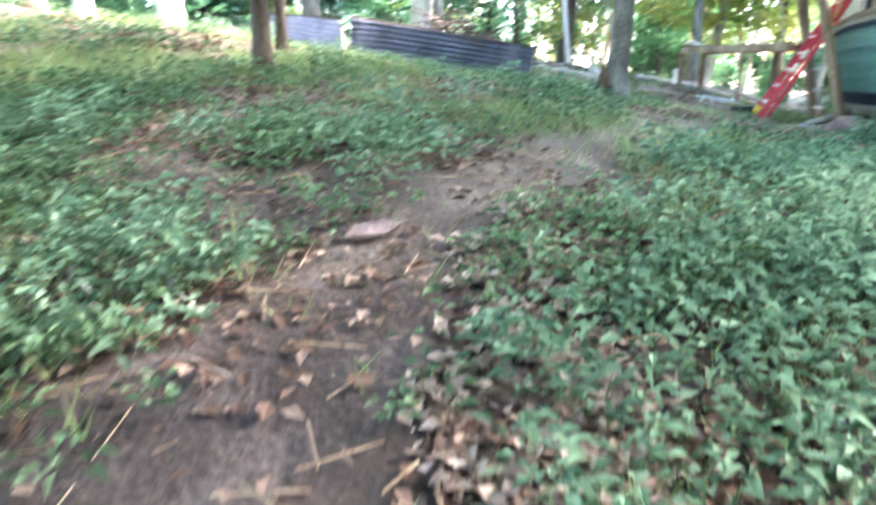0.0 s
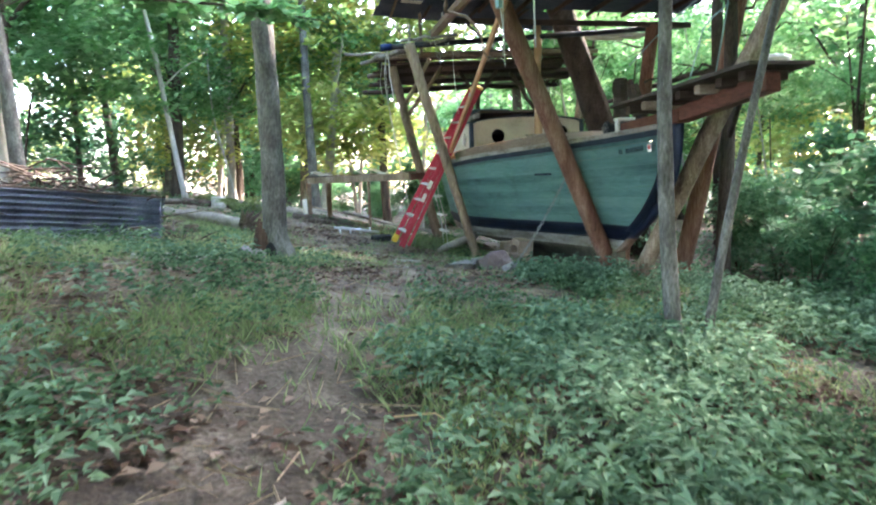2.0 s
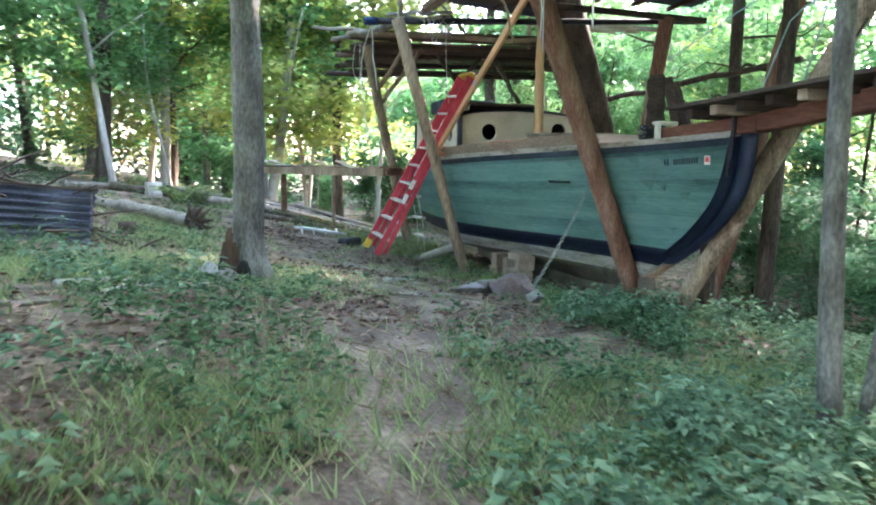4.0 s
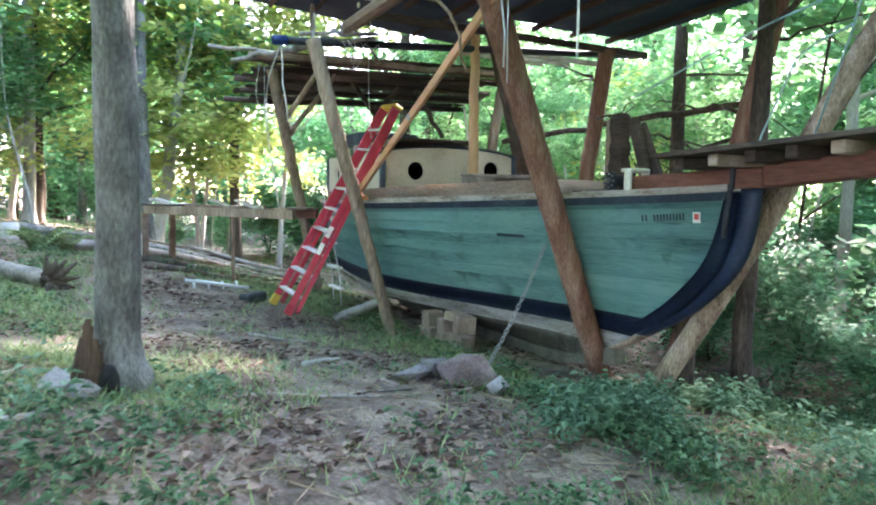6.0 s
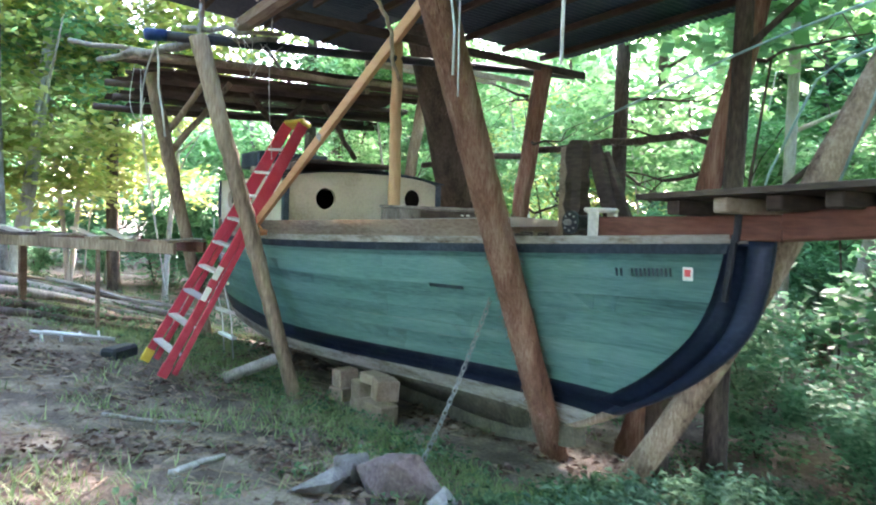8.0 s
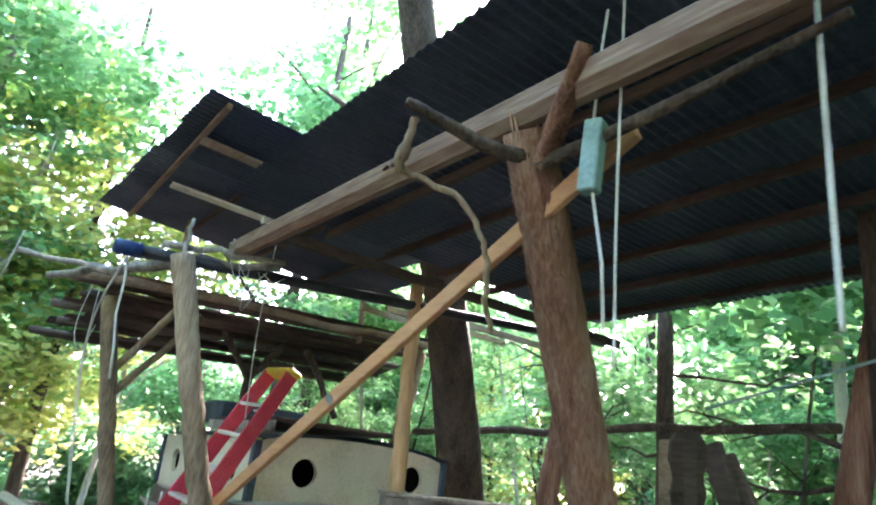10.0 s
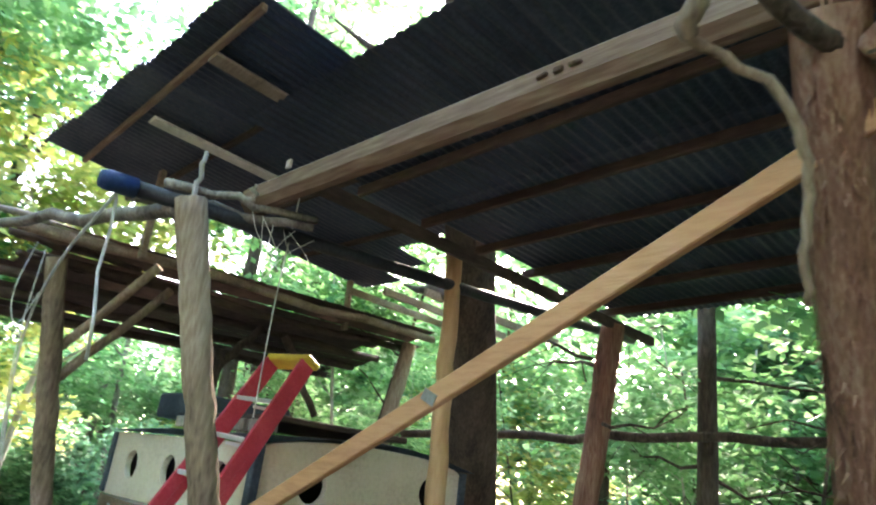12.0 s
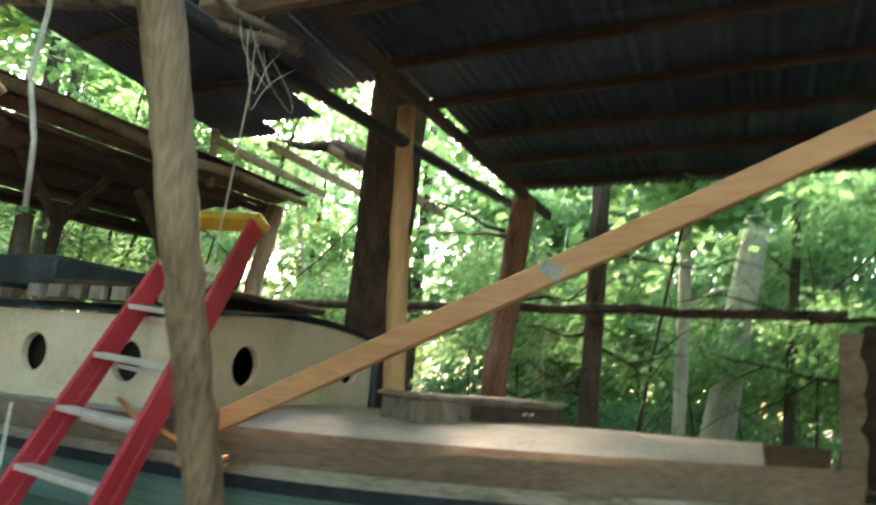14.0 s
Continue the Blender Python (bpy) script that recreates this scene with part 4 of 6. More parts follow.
for k in range(9):
    t = 0.085 + 0.1 * k
    a, b = F[0].lerp(T[0], t), F[1].lerp(T[1], t)
    bm = NB()
    beam(bm, a, b, 0.085, 0.028, (0, 0, 1), 0.004)
    step = part("step", bm, aluminium, lad, "bright aluminium tread")
    bm = NB()
    beam(bm, a + out_dir * 0.1 + Vector((0, -0.05, 0)), b + out_dir * 0.1 + Vector((0, 0.05, 0)), 0.025, 0.02, (0, 0, 1))
    part("cross_bar", bm, aluminium, step)
bm = NB()
beam(bm, T[0] + Vector((0, 0.04, 0.02)) + out_dir * 0.04, T[1] + Vector((0, -0.04, 0.02)) + out_dir * 0.04, 0.13, 0.055, (0.5, 0, 0.9), 0.012)
part("top_cap", bm, ladder_yellow, lad, "yellow plastic top cap")
for t in (0.36, 0.28):
    bm = NB()
    c = F[1].lerp(T[1], t)
    beam(bm, c + Vector((-0.02, -0.02, 0)), c + (T[1] - F[1]) * 0.05 + Vector((-0.02, -0.02, 0)), 0.008, 0.06, out_dir)
    part("rail_label", bm, white_paint, lad, "white warning label without readable words")

# rope ladder by the stern
rl = thing("rope_ladder", "rope ladder with wooden rungs on the hull side", "ladder", (-1.35, 5.7, 0.45), BOAT)
for dy in (0, 0.35):
    bm = NB()
    tube(bm, [(-1.4, 5.6 + dy, 1.95), (-1.4, 5.6 + dy, 1.3), (-1.28, 5.6 + dy, 0.75), (-1.25, 5.6 + dy, 0.3)], 0.009, 6)
    part("side_rope", bm, rope_white, rl, "", True)
for z, x in ((1.55, -1.41), (1.2, -1.38), (0.85, -1.3), (0.55, -1.27)):
    bm = NB()
    box(bm, (x, 5.78, z), (0.07, 0.46, 0.035), (0, 0, 4), 0.006)
    part("rung", bm, deck_ply, rl)

# ---------------------------------------------------------------- props under the hull
rs = random.Random(5)
piles = [(-0.72, 3.05, 0.0, 0.4, 0.2, 0.2, 6), (-0.6, 3.12, 0.2, 0.2, 0.22, 0.2, -12), (-0.62, 3.5, 0.0, 0.2, 0.2, 0.14, 9), (-0.62, 3.5, 0.14, 0.2, 0.2, 0.18, -5), (-0.6, 3.32, 0.32, 0.25, 0.18, 0.1, 12), (-0.62, 3.95, 0.0, 0.2, 0.24, 0.16, 20), (-0.6, 3.95, 0.16, 0.18, 0.22, 0.18, 3)]
for w, s, dz, sy, sx, h, a in piles:
    bm = NB()
    z0 = gz(w, s) - 0.02 + dz
    box(bm, (w, s, z0 + h / 2), (sx, sy, h), (rs.uniform(-3, 3), rs.uniform(-3, 3), a), 0.012)
    solo("support_block", bm, block_grey, "pale concrete block stacked under the hull", "block", (w, s, z0), BOAT, group="hull blocks")
bm = NB()
pole(bm, (-1.6, 4.78, gz(-1.6, 4.78) + 0.04), (-0.98, 4.5, 0.55), 0.06, 0.06, 61, 10, 4, 0.004)
solo("prop_log", bm, grey_wood, "short grey log wedged against the pole foot", "log", (-1.6, 4.78, gz(-1.6, 4.78)), BOAT, smooth=True)
bow_tree = thing("leaning_tree", "crooked leaning tree that props the bow", "tree", (0.0, 0.8, gz(0, 0.8)), BOAT)
bm = NB()
tube(bm, [(0, 0.8, -0.1), (0, 0.79, 0.18), (0.1, 0.49, 0.71), (0.25, 0.26, 1.22), (0.45, 0.05, 1.83), (0.75, -0.12, 2.52), (1.0, -0.28, 3.1), (1.4, -0.55, 4.0), (1.9, -0.9, 5.2), (2.5, -1.3, 6.8)], [0.115, 0.1, 0.09, 0.095, 0.1, 0.1, 0.095, 0.085, 0.07, 0.04], 16, 0.07, 62)
part("trunk", bm, bark_tan, bow_tree, "tan flaky bark", True)
bm = NB()
pole(bm, (0.5, 0.9, gz(0.5, 0.9) - 0.1), (0.45, 0.85, 0.9), 0.1, 0.09, 63, 10, 6, 0.01)
solo("prop_log", bm, bark_dark, "dark short post under the bow", "log", (0.5, 0.9, gz(0.5, 0.9)), BOAT, smooth=True)

def boulder(name, c, size, seed, mat=stone, label="grey-brown stone lying on the ground"):
    """An angular stone: a faceted lump with broken, slightly worn edges."""
    bm = NB()
    rnd = random.Random(seed)
    for _ in range(12):
        d = Vector((rnd.gauss(0, 1), rnd.gauss(0, 1), rnd.gauss(0, 1))).normalized()
        k = max(abs(d.x), abs(d.y), abs(d.z))
        d *= 0.5 * (0.55 + 0.45 / k) * rnd.uniform(0.92, 1.15)
        bm.verts.new((d.x * size[0], d.y * size[1], d.z * size[2]))
    hull = bmesh.ops.convex_hull(bm, input=bm.verts)
    bmesh.ops.delete(bm, geom=[v for v in bm.verts if not v.link_faces], context="VERTS")
    bmesh.ops.bevel(bm, geom=list(bm.edges), offset=min(size) * 0.025, segments=1, affect="EDGES")
    bmesh.ops.rotate(bm, verts=bm.verts, cent=(0, 0, 0), matrix=Euler((rnd.uniform(-.2, .2), rnd.uniform(-.2, .2), rnd.uniform(-.5, .5))).to_matrix())
    low = min(v.co.z for v in bm.verts)
    bmesh.ops.translate(bm, verts=bm.verts, vec=(c[0], c[1], lie(c[0], c[1]) - low - 0.15 * size[2]))
    return solo(name, bm, mat, label, "stone", (c[0], c[1], lie(c[0], c[1])), group="stones")


boulder("anchor_rock", (4.93, 7.1), (0.34, 0.74, 0.28), 21, rock_red, label="large reddish-grey rock that the chain is tied to")
boulder("stone", (4.9, 7.52), (0.26, 0.26, 0.25), 12)
boulder("stone", (4.55, 7.42), (0.42, 0.24, 0.13), 13, stone, "flat pale stone on the bare ground")
boulder("stone", (4.86, 6.72), (0.2, 0.18, 0.14), 14)
boulder("stone", (1.98, 7.22), (0.2, 0.18, 0.17), 15, stone, "pale stone at the foot of the tree")
boulder("stone", (2.1, 7.05), (0.16, 0.16, 0.14), 16, stone, "pale stone at the foot of the tree")
boulder("stone", (0.66, 1.6), (0.34, 0.24, 0.06), 19, rock_red, "flat grey stone bedded in the path")

# chain from the hull to the rock
chain = thing("chain", "galvanised chain from the hull down to the rock", "chain", (-1.25, 1.6, 0.3), BOAT)
ca, cb = Vector((-0.5, 1.72, 1.46)), Vector((-1.45, 1.3, 0.3))
NL = 34
for k in range(NL):
    t = (k + 0.5) / NL
    p = ca.lerp(cb, t) + Vector((0, 0, -0.06 * math.sin(math.pi * t)))
    d = (cb - ca).normalized()
    x = d.cross(Vector((0.3, 1, 0.2))).normalized()
    if k % 2:
        x = d.cross(x)
    bm = NB()
    ring = [p + d * (0.03 * math.cos(a * math.pi / 4)) + x * (0.017 * math.sin(a * math.pi / 4)) for a in range(9)]
    tube(bm, ring, 0.0055, 5, caps=False)
    part("chain_link", bm, steel, chain)

# ---------------------------------------------------------------- trees
def trunk_mesh(bm, base, h, r, lean=(0, 0), seed=0, n=12, flare=1.6, limbs=0, wob=0.08):
    rnd = random.Random(seed)
    b = Vector(base)
    pts, rad = [], []
    segs = 14 if r < 0.1 else 40
    for i in range(segs + 1):
        t = (i / segs) ** 1.4
        pts.append(b + Vector((lean[0] * t * h + wob * math.sin(3.1 * t * 2 + seed), lean[1] * t * h + wob * math.cos(2.3 * t * 2 + seed) - wob * math.cos(seed), t * h - 0.15 * (i == 0))))
        rad.append(r * (1 - 0.6 * t) * (1 + (flare - 1) * max(0, 1 - t * h / (3.0 * r)) ** 2))
    tube(bm, pts, rad, n, 0.05, seed)
    for k in range(limbs):
        t = rnd.uniform(0.35, 0.92)
        i = int(t * segs)
        a = rnd.uniform(0, 2 * math.pi)
        ln = h * rnd.uniform(0.12, 0.26)
        p = pts[i]
        d = Vector((math.cos(a), math.sin(a), rnd.uniform(0.3, 0.9)))
        tube(bm, [p, p + d * ln * 0.4 + Vector((0, 0, ln * 0.05)), p + d * ln * 0.75, p + d * ln], [rad[i] * 0.45, rad[i] * 0.3, rad[i] * 0.18, 0.01], 6, 0.05, seed + k)
    return pts


def leaf_cloud(n, rx, ry, rz, size, seed, clumps=26, flat=0.4):
    """Many small pointed leaves gathered in uneven clumps, as one mesh."""
    r = np.random.RandomState(seed)
    cc = r.normal(0, 1, (clumps, 3))
    cc /= np.linalg.norm(cc, axis=1)[:, None]
    cc *= (r.rand(clumps, 1) ** 0.45) * np.array([rx, ry, rz])
    which = r.randint(0, clumps, n)
    spread = np.array([rx, ry, rz * 0.7]) * (0.14 + 0.16 * r.rand(clumps, 1))
    p = cc[which] + r.normal(0, 1, (n, 3)) * spread[which] * 0.75
    a = r.rand(n) * 2 * np.pi
    d = np.stack([np.cos(a), np.sin(a), r.normal(-0.15, flat, n)], 1)
    d /= np.linalg.norm(d, axis=1)[:, None]
    up = np.stack([r.normal(0, flat, n), r.normal(0, flat, n), np.ones(n)], 1)
    s = np.cross(d, up)
    s /= np.linalg.norm(s, axis=1)[:, None]
    ln = size * (0.6 + 0.8 * r.rand(n, 1))
    v = np.stack([p, p + d * ln * 0.5 + s * ln * 0.33, p + d * ln, p + d * ln * 0.5 - s * ln * 0.33], 1).reshape(-1, 3)
    me = bpy.data.meshes.new("crown")
    me.from_pydata(v.tolist(), [], np.arange(4 * n).reshape(-1, 4).tolist())
    return me


def crown_at(tree, base, me, c, scale, turn):
    ob = new("crown", me)
    ob.parent = tree
    ob.location = Vector(c) - Vector(base)
    ob.rotation_euler = (0, 0, turn)
    ob.scale = (scale, scale, scale)
    return ob


CROWNS = {}
for nm, mt in (("green", leaf_green), ("gold", leaf_sunlit), ("shrub", leaf_shrub)):
    for k in range(2):
        me = leaf_cloud(3400 if nm != "gold" else 2800, 2.6, 2.6, 1.9, 0.22, 20 + k + len(nm), 34)
        me.materials.append(mt)
        CROWNS[nm, k] = me
BUSH = []
for k in range(3):
    me = leaf_cloud(2600, 0.8, 0.8, 0.75, 0.1, 60 + k, 30, 0.35)
    me.materials.append(leaf_shrub)
    BUSH.append(me)


def tree(x, y, h, r, mat, label, seed, lean=(0, 0), crowns=(), limbs=5, flare=1.5, z=None, group="forest trees"):
    base = (x, y, lie(x, y) if z is None else z)
    ob = thing("tree", label, "tree", base, group=group)
    bm = NB()
    pts = trunk_mesh(bm, base, h, r, lean, seed, (22 if h < 11.5 else 14) if r > 0.1 else 8, flare, limbs)
    part("trunk", bm, mat, ob, "", True)
    rnd = random.Random(seed)
    for kind, t, off, sc in crowns:
        p = pts[min(len(pts) - 1, int(t * (len(pts) - 1)))]
        a = rnd.uniform(0, 6.28)
        crown_at(ob, base, CROWNS[kind, rnd.randint(0, 1)], (p.x + off * math.cos(a), p.y + off * math.sin(a), p.z), sc, a)
    return ob


# the trees that the path passes
tree(2.27, 7.3, 11, 0.125, bark_grey, "grey smooth-barked tree with a rotten hollow at its foot", 1, (0.0, -0.004), (("green", 0.95, 0.3, 0.5),), 3, 2.0)
tree(-1.1, 4.55, 11, 0.085, bark_dark, "straight dark-barked tree beside the path", 2, (0.01, 0.01), (("green", 0.95, 0.3, 0.5),), 3)
tree(-1.3, 5.75, 10, 0.06, bark_dark, "thin dark dead-looking trunk", 3, (0.0, 0.02), (("green", 0.95, 0.3, 0.5),), 2)
tree(4.48, 3.63, 7, 0.062, bark_grey, "slender grey sapling beside the bow", 4, (-0.01, 0.0), (("shrub", 0.97, 0.3, 0.35),), 0, 1.2)
tree(4.78, 3.62, 7, 0.036, bark_grey, "slender leaning sapling beside the bow", 5, (0.25, 0.01), (("shrub", 0.97, 0.3, 0.35),), 0, 1.2)
tree(7.7, 6.3, 8, 0.1, bark_dark, "dark upright trunk behind the bow", 6, (0.02, 0.03), (("shrub", 0.9, 0.4, 0.7),), 3, 1.2)
tb = BOAT @ Vector((2.93, 6.2, 0))
tt = BOAT @ Vector((0.80, 4.91, 4.3))
tree(tb.x, tb.y, 10, 0.3, bark_dark, "big leaning dark trunk growing up through the roof", 7, ((tt.x - tb.x) / 4.3, (tt.y - tb.y) / 4.3), (("green", 0.95, 0.3, 0.5),), 2, 1.3)
for (w0, s0, w1, s1, r, m, lab, sd) in ((1.0, 1.62, 1.62, 0.94, 0.115, bark_red, "leaning reddish trunk behind the bow", 8), (3.08, 3.68, 3.02, 3.51, 0.11, bark_dark, "upright dark trunk behind the boat", 9), (8.0, 2.9, 8.0, 2.2, 0.28, bark_pale, "broad pale-barked trunk beyond the rail", 11)):
    a, b = BOAT @ Vector((w0, s0, 0)), BOAT @ Vector((w1, s1, 4.2))
    tree(a.x, a.y, 11, r, m, lab, sd, ((b.x - a.x) / 4.2, (b.y - a.y) / 4.2), (("green", 0.97, 0.5, 0.8),), 0, 1.3)

# bare dead side branches on the trunks behind the boat
br = random.Random(44)
for w, s, hi in ((3.05, 3.6, 4), (1.4, 1.1, 3), (1.95, 4.14, 4)):
    for k in range(hi):
        z = br.uniform(2.0, 3.7)
        sg = br.choice((-1, 1))
        p = Vector((w, s + 0.05 * sg, z))
        ln = br.uniform(0.7, 1.6)
        q = [p]
        for i in range(5):
            q.append(q[-1] + Vector((br.uniform(-.12, .22), sg * ln / 5, br.uniform(-.08, .14))) )
        bm = NB()
        tube(bm, q, [0.022, 0.017, 0.013, 0.01, 0.007, 0.003], 6, 0.1, k)
        for i in (2, 3):
            tube(bm, [q[i], q[i] + Vector((br.uniform(-.2, .2), sg * 0.2, br.uniform(-.25, .2))), q[i] + Vector((br.uniform(-.3, .3), sg * 0.45, br.uniform(-.4, .3)))], [0.008, 0.006, 0.002], 5)
        solo("dead_branch", bm, bark_dark, "bare crooked dead branch on a trunk behind the boat", "branch", tuple(p), BOAT, group="dead branches", smooth=True)

# the rotten hollow at the foot of the grey tree
hollow_tree = [o for o in bpy.data.objects if o.get("label", "").startswith("grey smooth-barked")][0]
hb = BASE[hollow_tree.name]
bm = NB()
hr0 = random.Random(2)
for k in range(14):
    a = math.radians(200 + 65 * k / 13)
    h = 0.42 - 0.3 * abs(k - 5) / 9 + hr0.uniform(-.05, .05)
    o = Vector((math.cos(a), math.sin(a), 0))
    beam(bm, hb + o * 0.215 + Vector((0, 0, 0.0)), hb + o * 0.138 + Vector((0, 0, h)), 0.03, 0.022, o, 0.003)
part("rotten_wood", bm, rot_wood, hollow_tree, "crumbling brown rotten wood")
# solid near-black lump painted as the shade of the hollow
bm = NB()
bmesh.ops.create_icosphere(bm, subdivisions=2, radius=0.5, matrix=Matrix.Translation(hb + Vector((-0.02, -0.2, 0.07))) @ Matrix.Diagonal((0.12, 0.09, 0.26, 1)))
part("cavity", bm, inside_shade, hollow_tree, "near-black lump standing for the shaded cavity")

# background trunks towards the yard's end
for k, (x, y, h, r, m, ln, crown) in enumerate(((2.25, 17.6, 9, 0.075, bark_pale, (-0.17, 0.0), "green"), (3.5, 22.5, 10, 0.08, bark_pale, (0.07, 0), "green"), (6.0, 19.6, 11, 0.14, bark_pale, (0.14, 0.0), "gold"), (7.28, 20.5, 8, 0.06, bark_pale, (-0.06, 0), "gold"), (7.35, 20.5, 8, 0.055, bark_pale, (0.15, 0), "gold"), (8.24, 20.1, 12, 0.14, bark_dark, (0.0, 0), "green"), (9.27, 19.7, 9, 0.07, bark_pale, (0.05, 0), "gold"), (6.6, 24, 14, 0.2, bark_grey, (0.02, 0), "green"), (-1.1, 13.2, 13, 0.24, bark_pale, (0.0, 0.0), "green"), (-0.75, 13.0, 12, 0.12, bark_grey, (-0.02, 0), "green"), (-3.3, 12.7, 13, 0.2, bark_grey, (0, 0), "green"), (-5.2, 8.2, 12, 0.12, bark_pale, (0, 0), "green"), (-4.5, 9.5, 12, 0.2, bark_pale, (0.01, 0), "green"), (2.2, 20, 13, 0.18, bark_dark, (0.01, 0), "green"), (-1.5, 18, 13, 0.2, bark_dark, (0, 0), "green"), (3.9, 22, 10, 0.13, bark_dark, (0.03, 0), "gold"), (10.5, 16, 12, 0.15, bark_dark, (0.02, 0), "green"))):
    tree(x, y, h, r, m, "pale sunlit trunk at the edge of the clearing" if m == bark_pale else "woodland tree behind the yard", 30 + k, ln, ((crown, 0.55, 1.2, 0.8), (crown, 0.8, 0.8, 0.9)), 5)

# the wood all round
rf = random.Random(77)
made = 0
while made < 85:
    x, y = rf.uniform(-26, 40), rf.uniform(-22, 48)
    if (-7 < x < 11.5 and -9 < y < 20) or y < -14 or x < -16:
        continue
    d = math.hypot(x - 3, y - 7)
    if d > 40 or (x + y < 2 and rf.random() < 0.8):
        continue
    # gold crowns paint the sunlit patch beyond the clearing
    gold = rf.random() < (0.5 if y > 17 and -8 < x < 8 else 0.04)
    kind = "gold" if gold else "green"
    cr = [(kind, rf.uniform(0.4, 0.55), 1.6, rf.uniform(0.8, 1.2)), (kind, rf.uniform(0.65, 0.8), 1.2, rf.uniform(1.0, 1.5)), ] if made % 3 else [(kind, 0.5, 1.0, 1.1)]
    if rf.random() < 0.6:
        cr.append(("shrub" if not gold else "gold", rf.uniform(0.15, 0.3), 1.4, rf.uniform(0.6, 0.9)))
    tree(x, y, rf.uniform(10, 16), rf.uniform(0.08, 0.22), rf.choice((bark_grey, bark_dark, bark_dark, bark_pale)), "leafy woodland tree with a bare lower trunk", 200 + made, (rf.uniform(-0.05, 0.05), rf.uniform(-0.05, 0.05)), cr, 4)
    made += 1


# unseen trees added behind the start of the path to shade it
rb = random.Random(31)
for k in range(16):
    x, y = rb.uniform(-9, 11), rb.uniform(-13, -4)
    if abs(x - 1) < 1.5 and y > -6:
        x += 3
    tree(x, y, rb.uniform(10, 14), rb.uniform(0.1, 0.2), rb.choice((bark_grey, bark_dark)), "unseen leafy tree added behind the path's start for shade", 900 + k, (rb.uniform(-0.05, 0.05), rb.uniform(0.0, 0.08)), (("green", 0.5, 1.2, 1.1), ("green", 0.75, 1.4, 1.4), ("green", 0.95, 0.6, 1.2)), 3)
# more added trees out of view, their crowns leaning in to darken the ground
for k, (x, y) in enumerate(((-3.2, -2.6), (4.6, -3.4), (-2.6, 0.6), (6.4, -0.6), (1.8, -4.6), (-5.0, -1.0), (8.0, -3.0))):
    tree(x, y, 10.5, 0.14, bark_grey, "unseen leafy tree added to shade the path's start", 880 + k, ((1.2 - x) * 0.045, 0.02), (("green", 0.72, 0.9, 1.15), ("green", 0.85, 0.8, 1.4), ("green", 0.97, 0.4, 1.4)), 4)
for k in range(8):
    x, y = rb.uniform(-9, -4.5), rb.uniform(-3, 8)
    tree(x, y, rb.uniform(10, 14), rb.uniform(0.1, 0.18), rb.choice((bark_grey, bark_dark)), "leafy tree standing beside the path", 930 + k, (rb.uniform(0.0, 0.06), rb.uniform(-0.03, 0.03)), (("green", 0.6, 1.0, 0.9), ("green", 0.8, 1.2, 1.3)), 3)
for k in range(11):
    x, y = rb.uniform(17, 30), rb.uniform(-6, 24)
    tree(x, y, rb.uniform(9, 13), rb.uniform(0.08, 0.2), rb.choice((bark_grey, bark_dark)), "leafy tree on the slope behind the boat", 950 + k, (rb.uniform(-0.05, 0.05), rb.uniform(-0.05, 0.05)), (("green", 0.25, 1.2, 0.9), ("green", 0.5, 1.4, 1.2), ("shrub", 0.75, 1.4, 1.2)), 3)
for k, (x, y, h) in enumerate(((5.6, 18.4, 14), (12.5, 17.5, 15))):
    tree(x, y, h, 0.13, bark_grey, "tall leafy tree whose crown hangs over the yard", 990 + k, (0.01 * (k - 2), -0.02), (("green", 0.66, 0.9, 0.8), ("green", 0.8, 0.9, 1.0), ("green", 0.93, 0.6, 0.9)), 4)
for k, (x, y, h) in enumerate(((13.0, 0.5, 9), (15.0, 5.5, 10), (11.8, -2.5, 9))):
    tree(x, y, h, 0.1, bark_dark, "dark-trunked leafy tree on the slope behind the boat", 860 + k, (0.02 * (k - 2), 0.01), (("shrub", 0.5, 0.9, 0.6), ("green", 0.68, 1.1, 0.7), ("shrub", 0.9, 0.5, 0.7)), 5)
over = thing("hanging_bough", "leafy green bough hanging over the clearing", "bough", (-1.2, 5.6, 3.1))
bm = NB()
tube(bm, [(-1.25, 5.72, 3.15), (-0.3, 5.5, 2.98), (0.8, 5.35, 2.86), (1.7, 5.3, 2.84), (2.45, 5.28, 2.76)], [0.026, 0.02, 0.014, 0.009, 0.004], 7)
part("bough", bm, bark_dark, over, "", True)
for k in range(4):
    me = leaf_cloud(330, 0.6, 0.28, 0.09, 0.1, 90 + k, 13, 0.3)
    me.materials.append(leaf_green)
    c = crown_at(over, BASE[over.name], me, (-0.5 + 0.85 * k, 5.5 - 0.07 * k, 2.98 - 0.05 * k), 1.0, 0.25 * k)
    c.name = "leaf_spray"


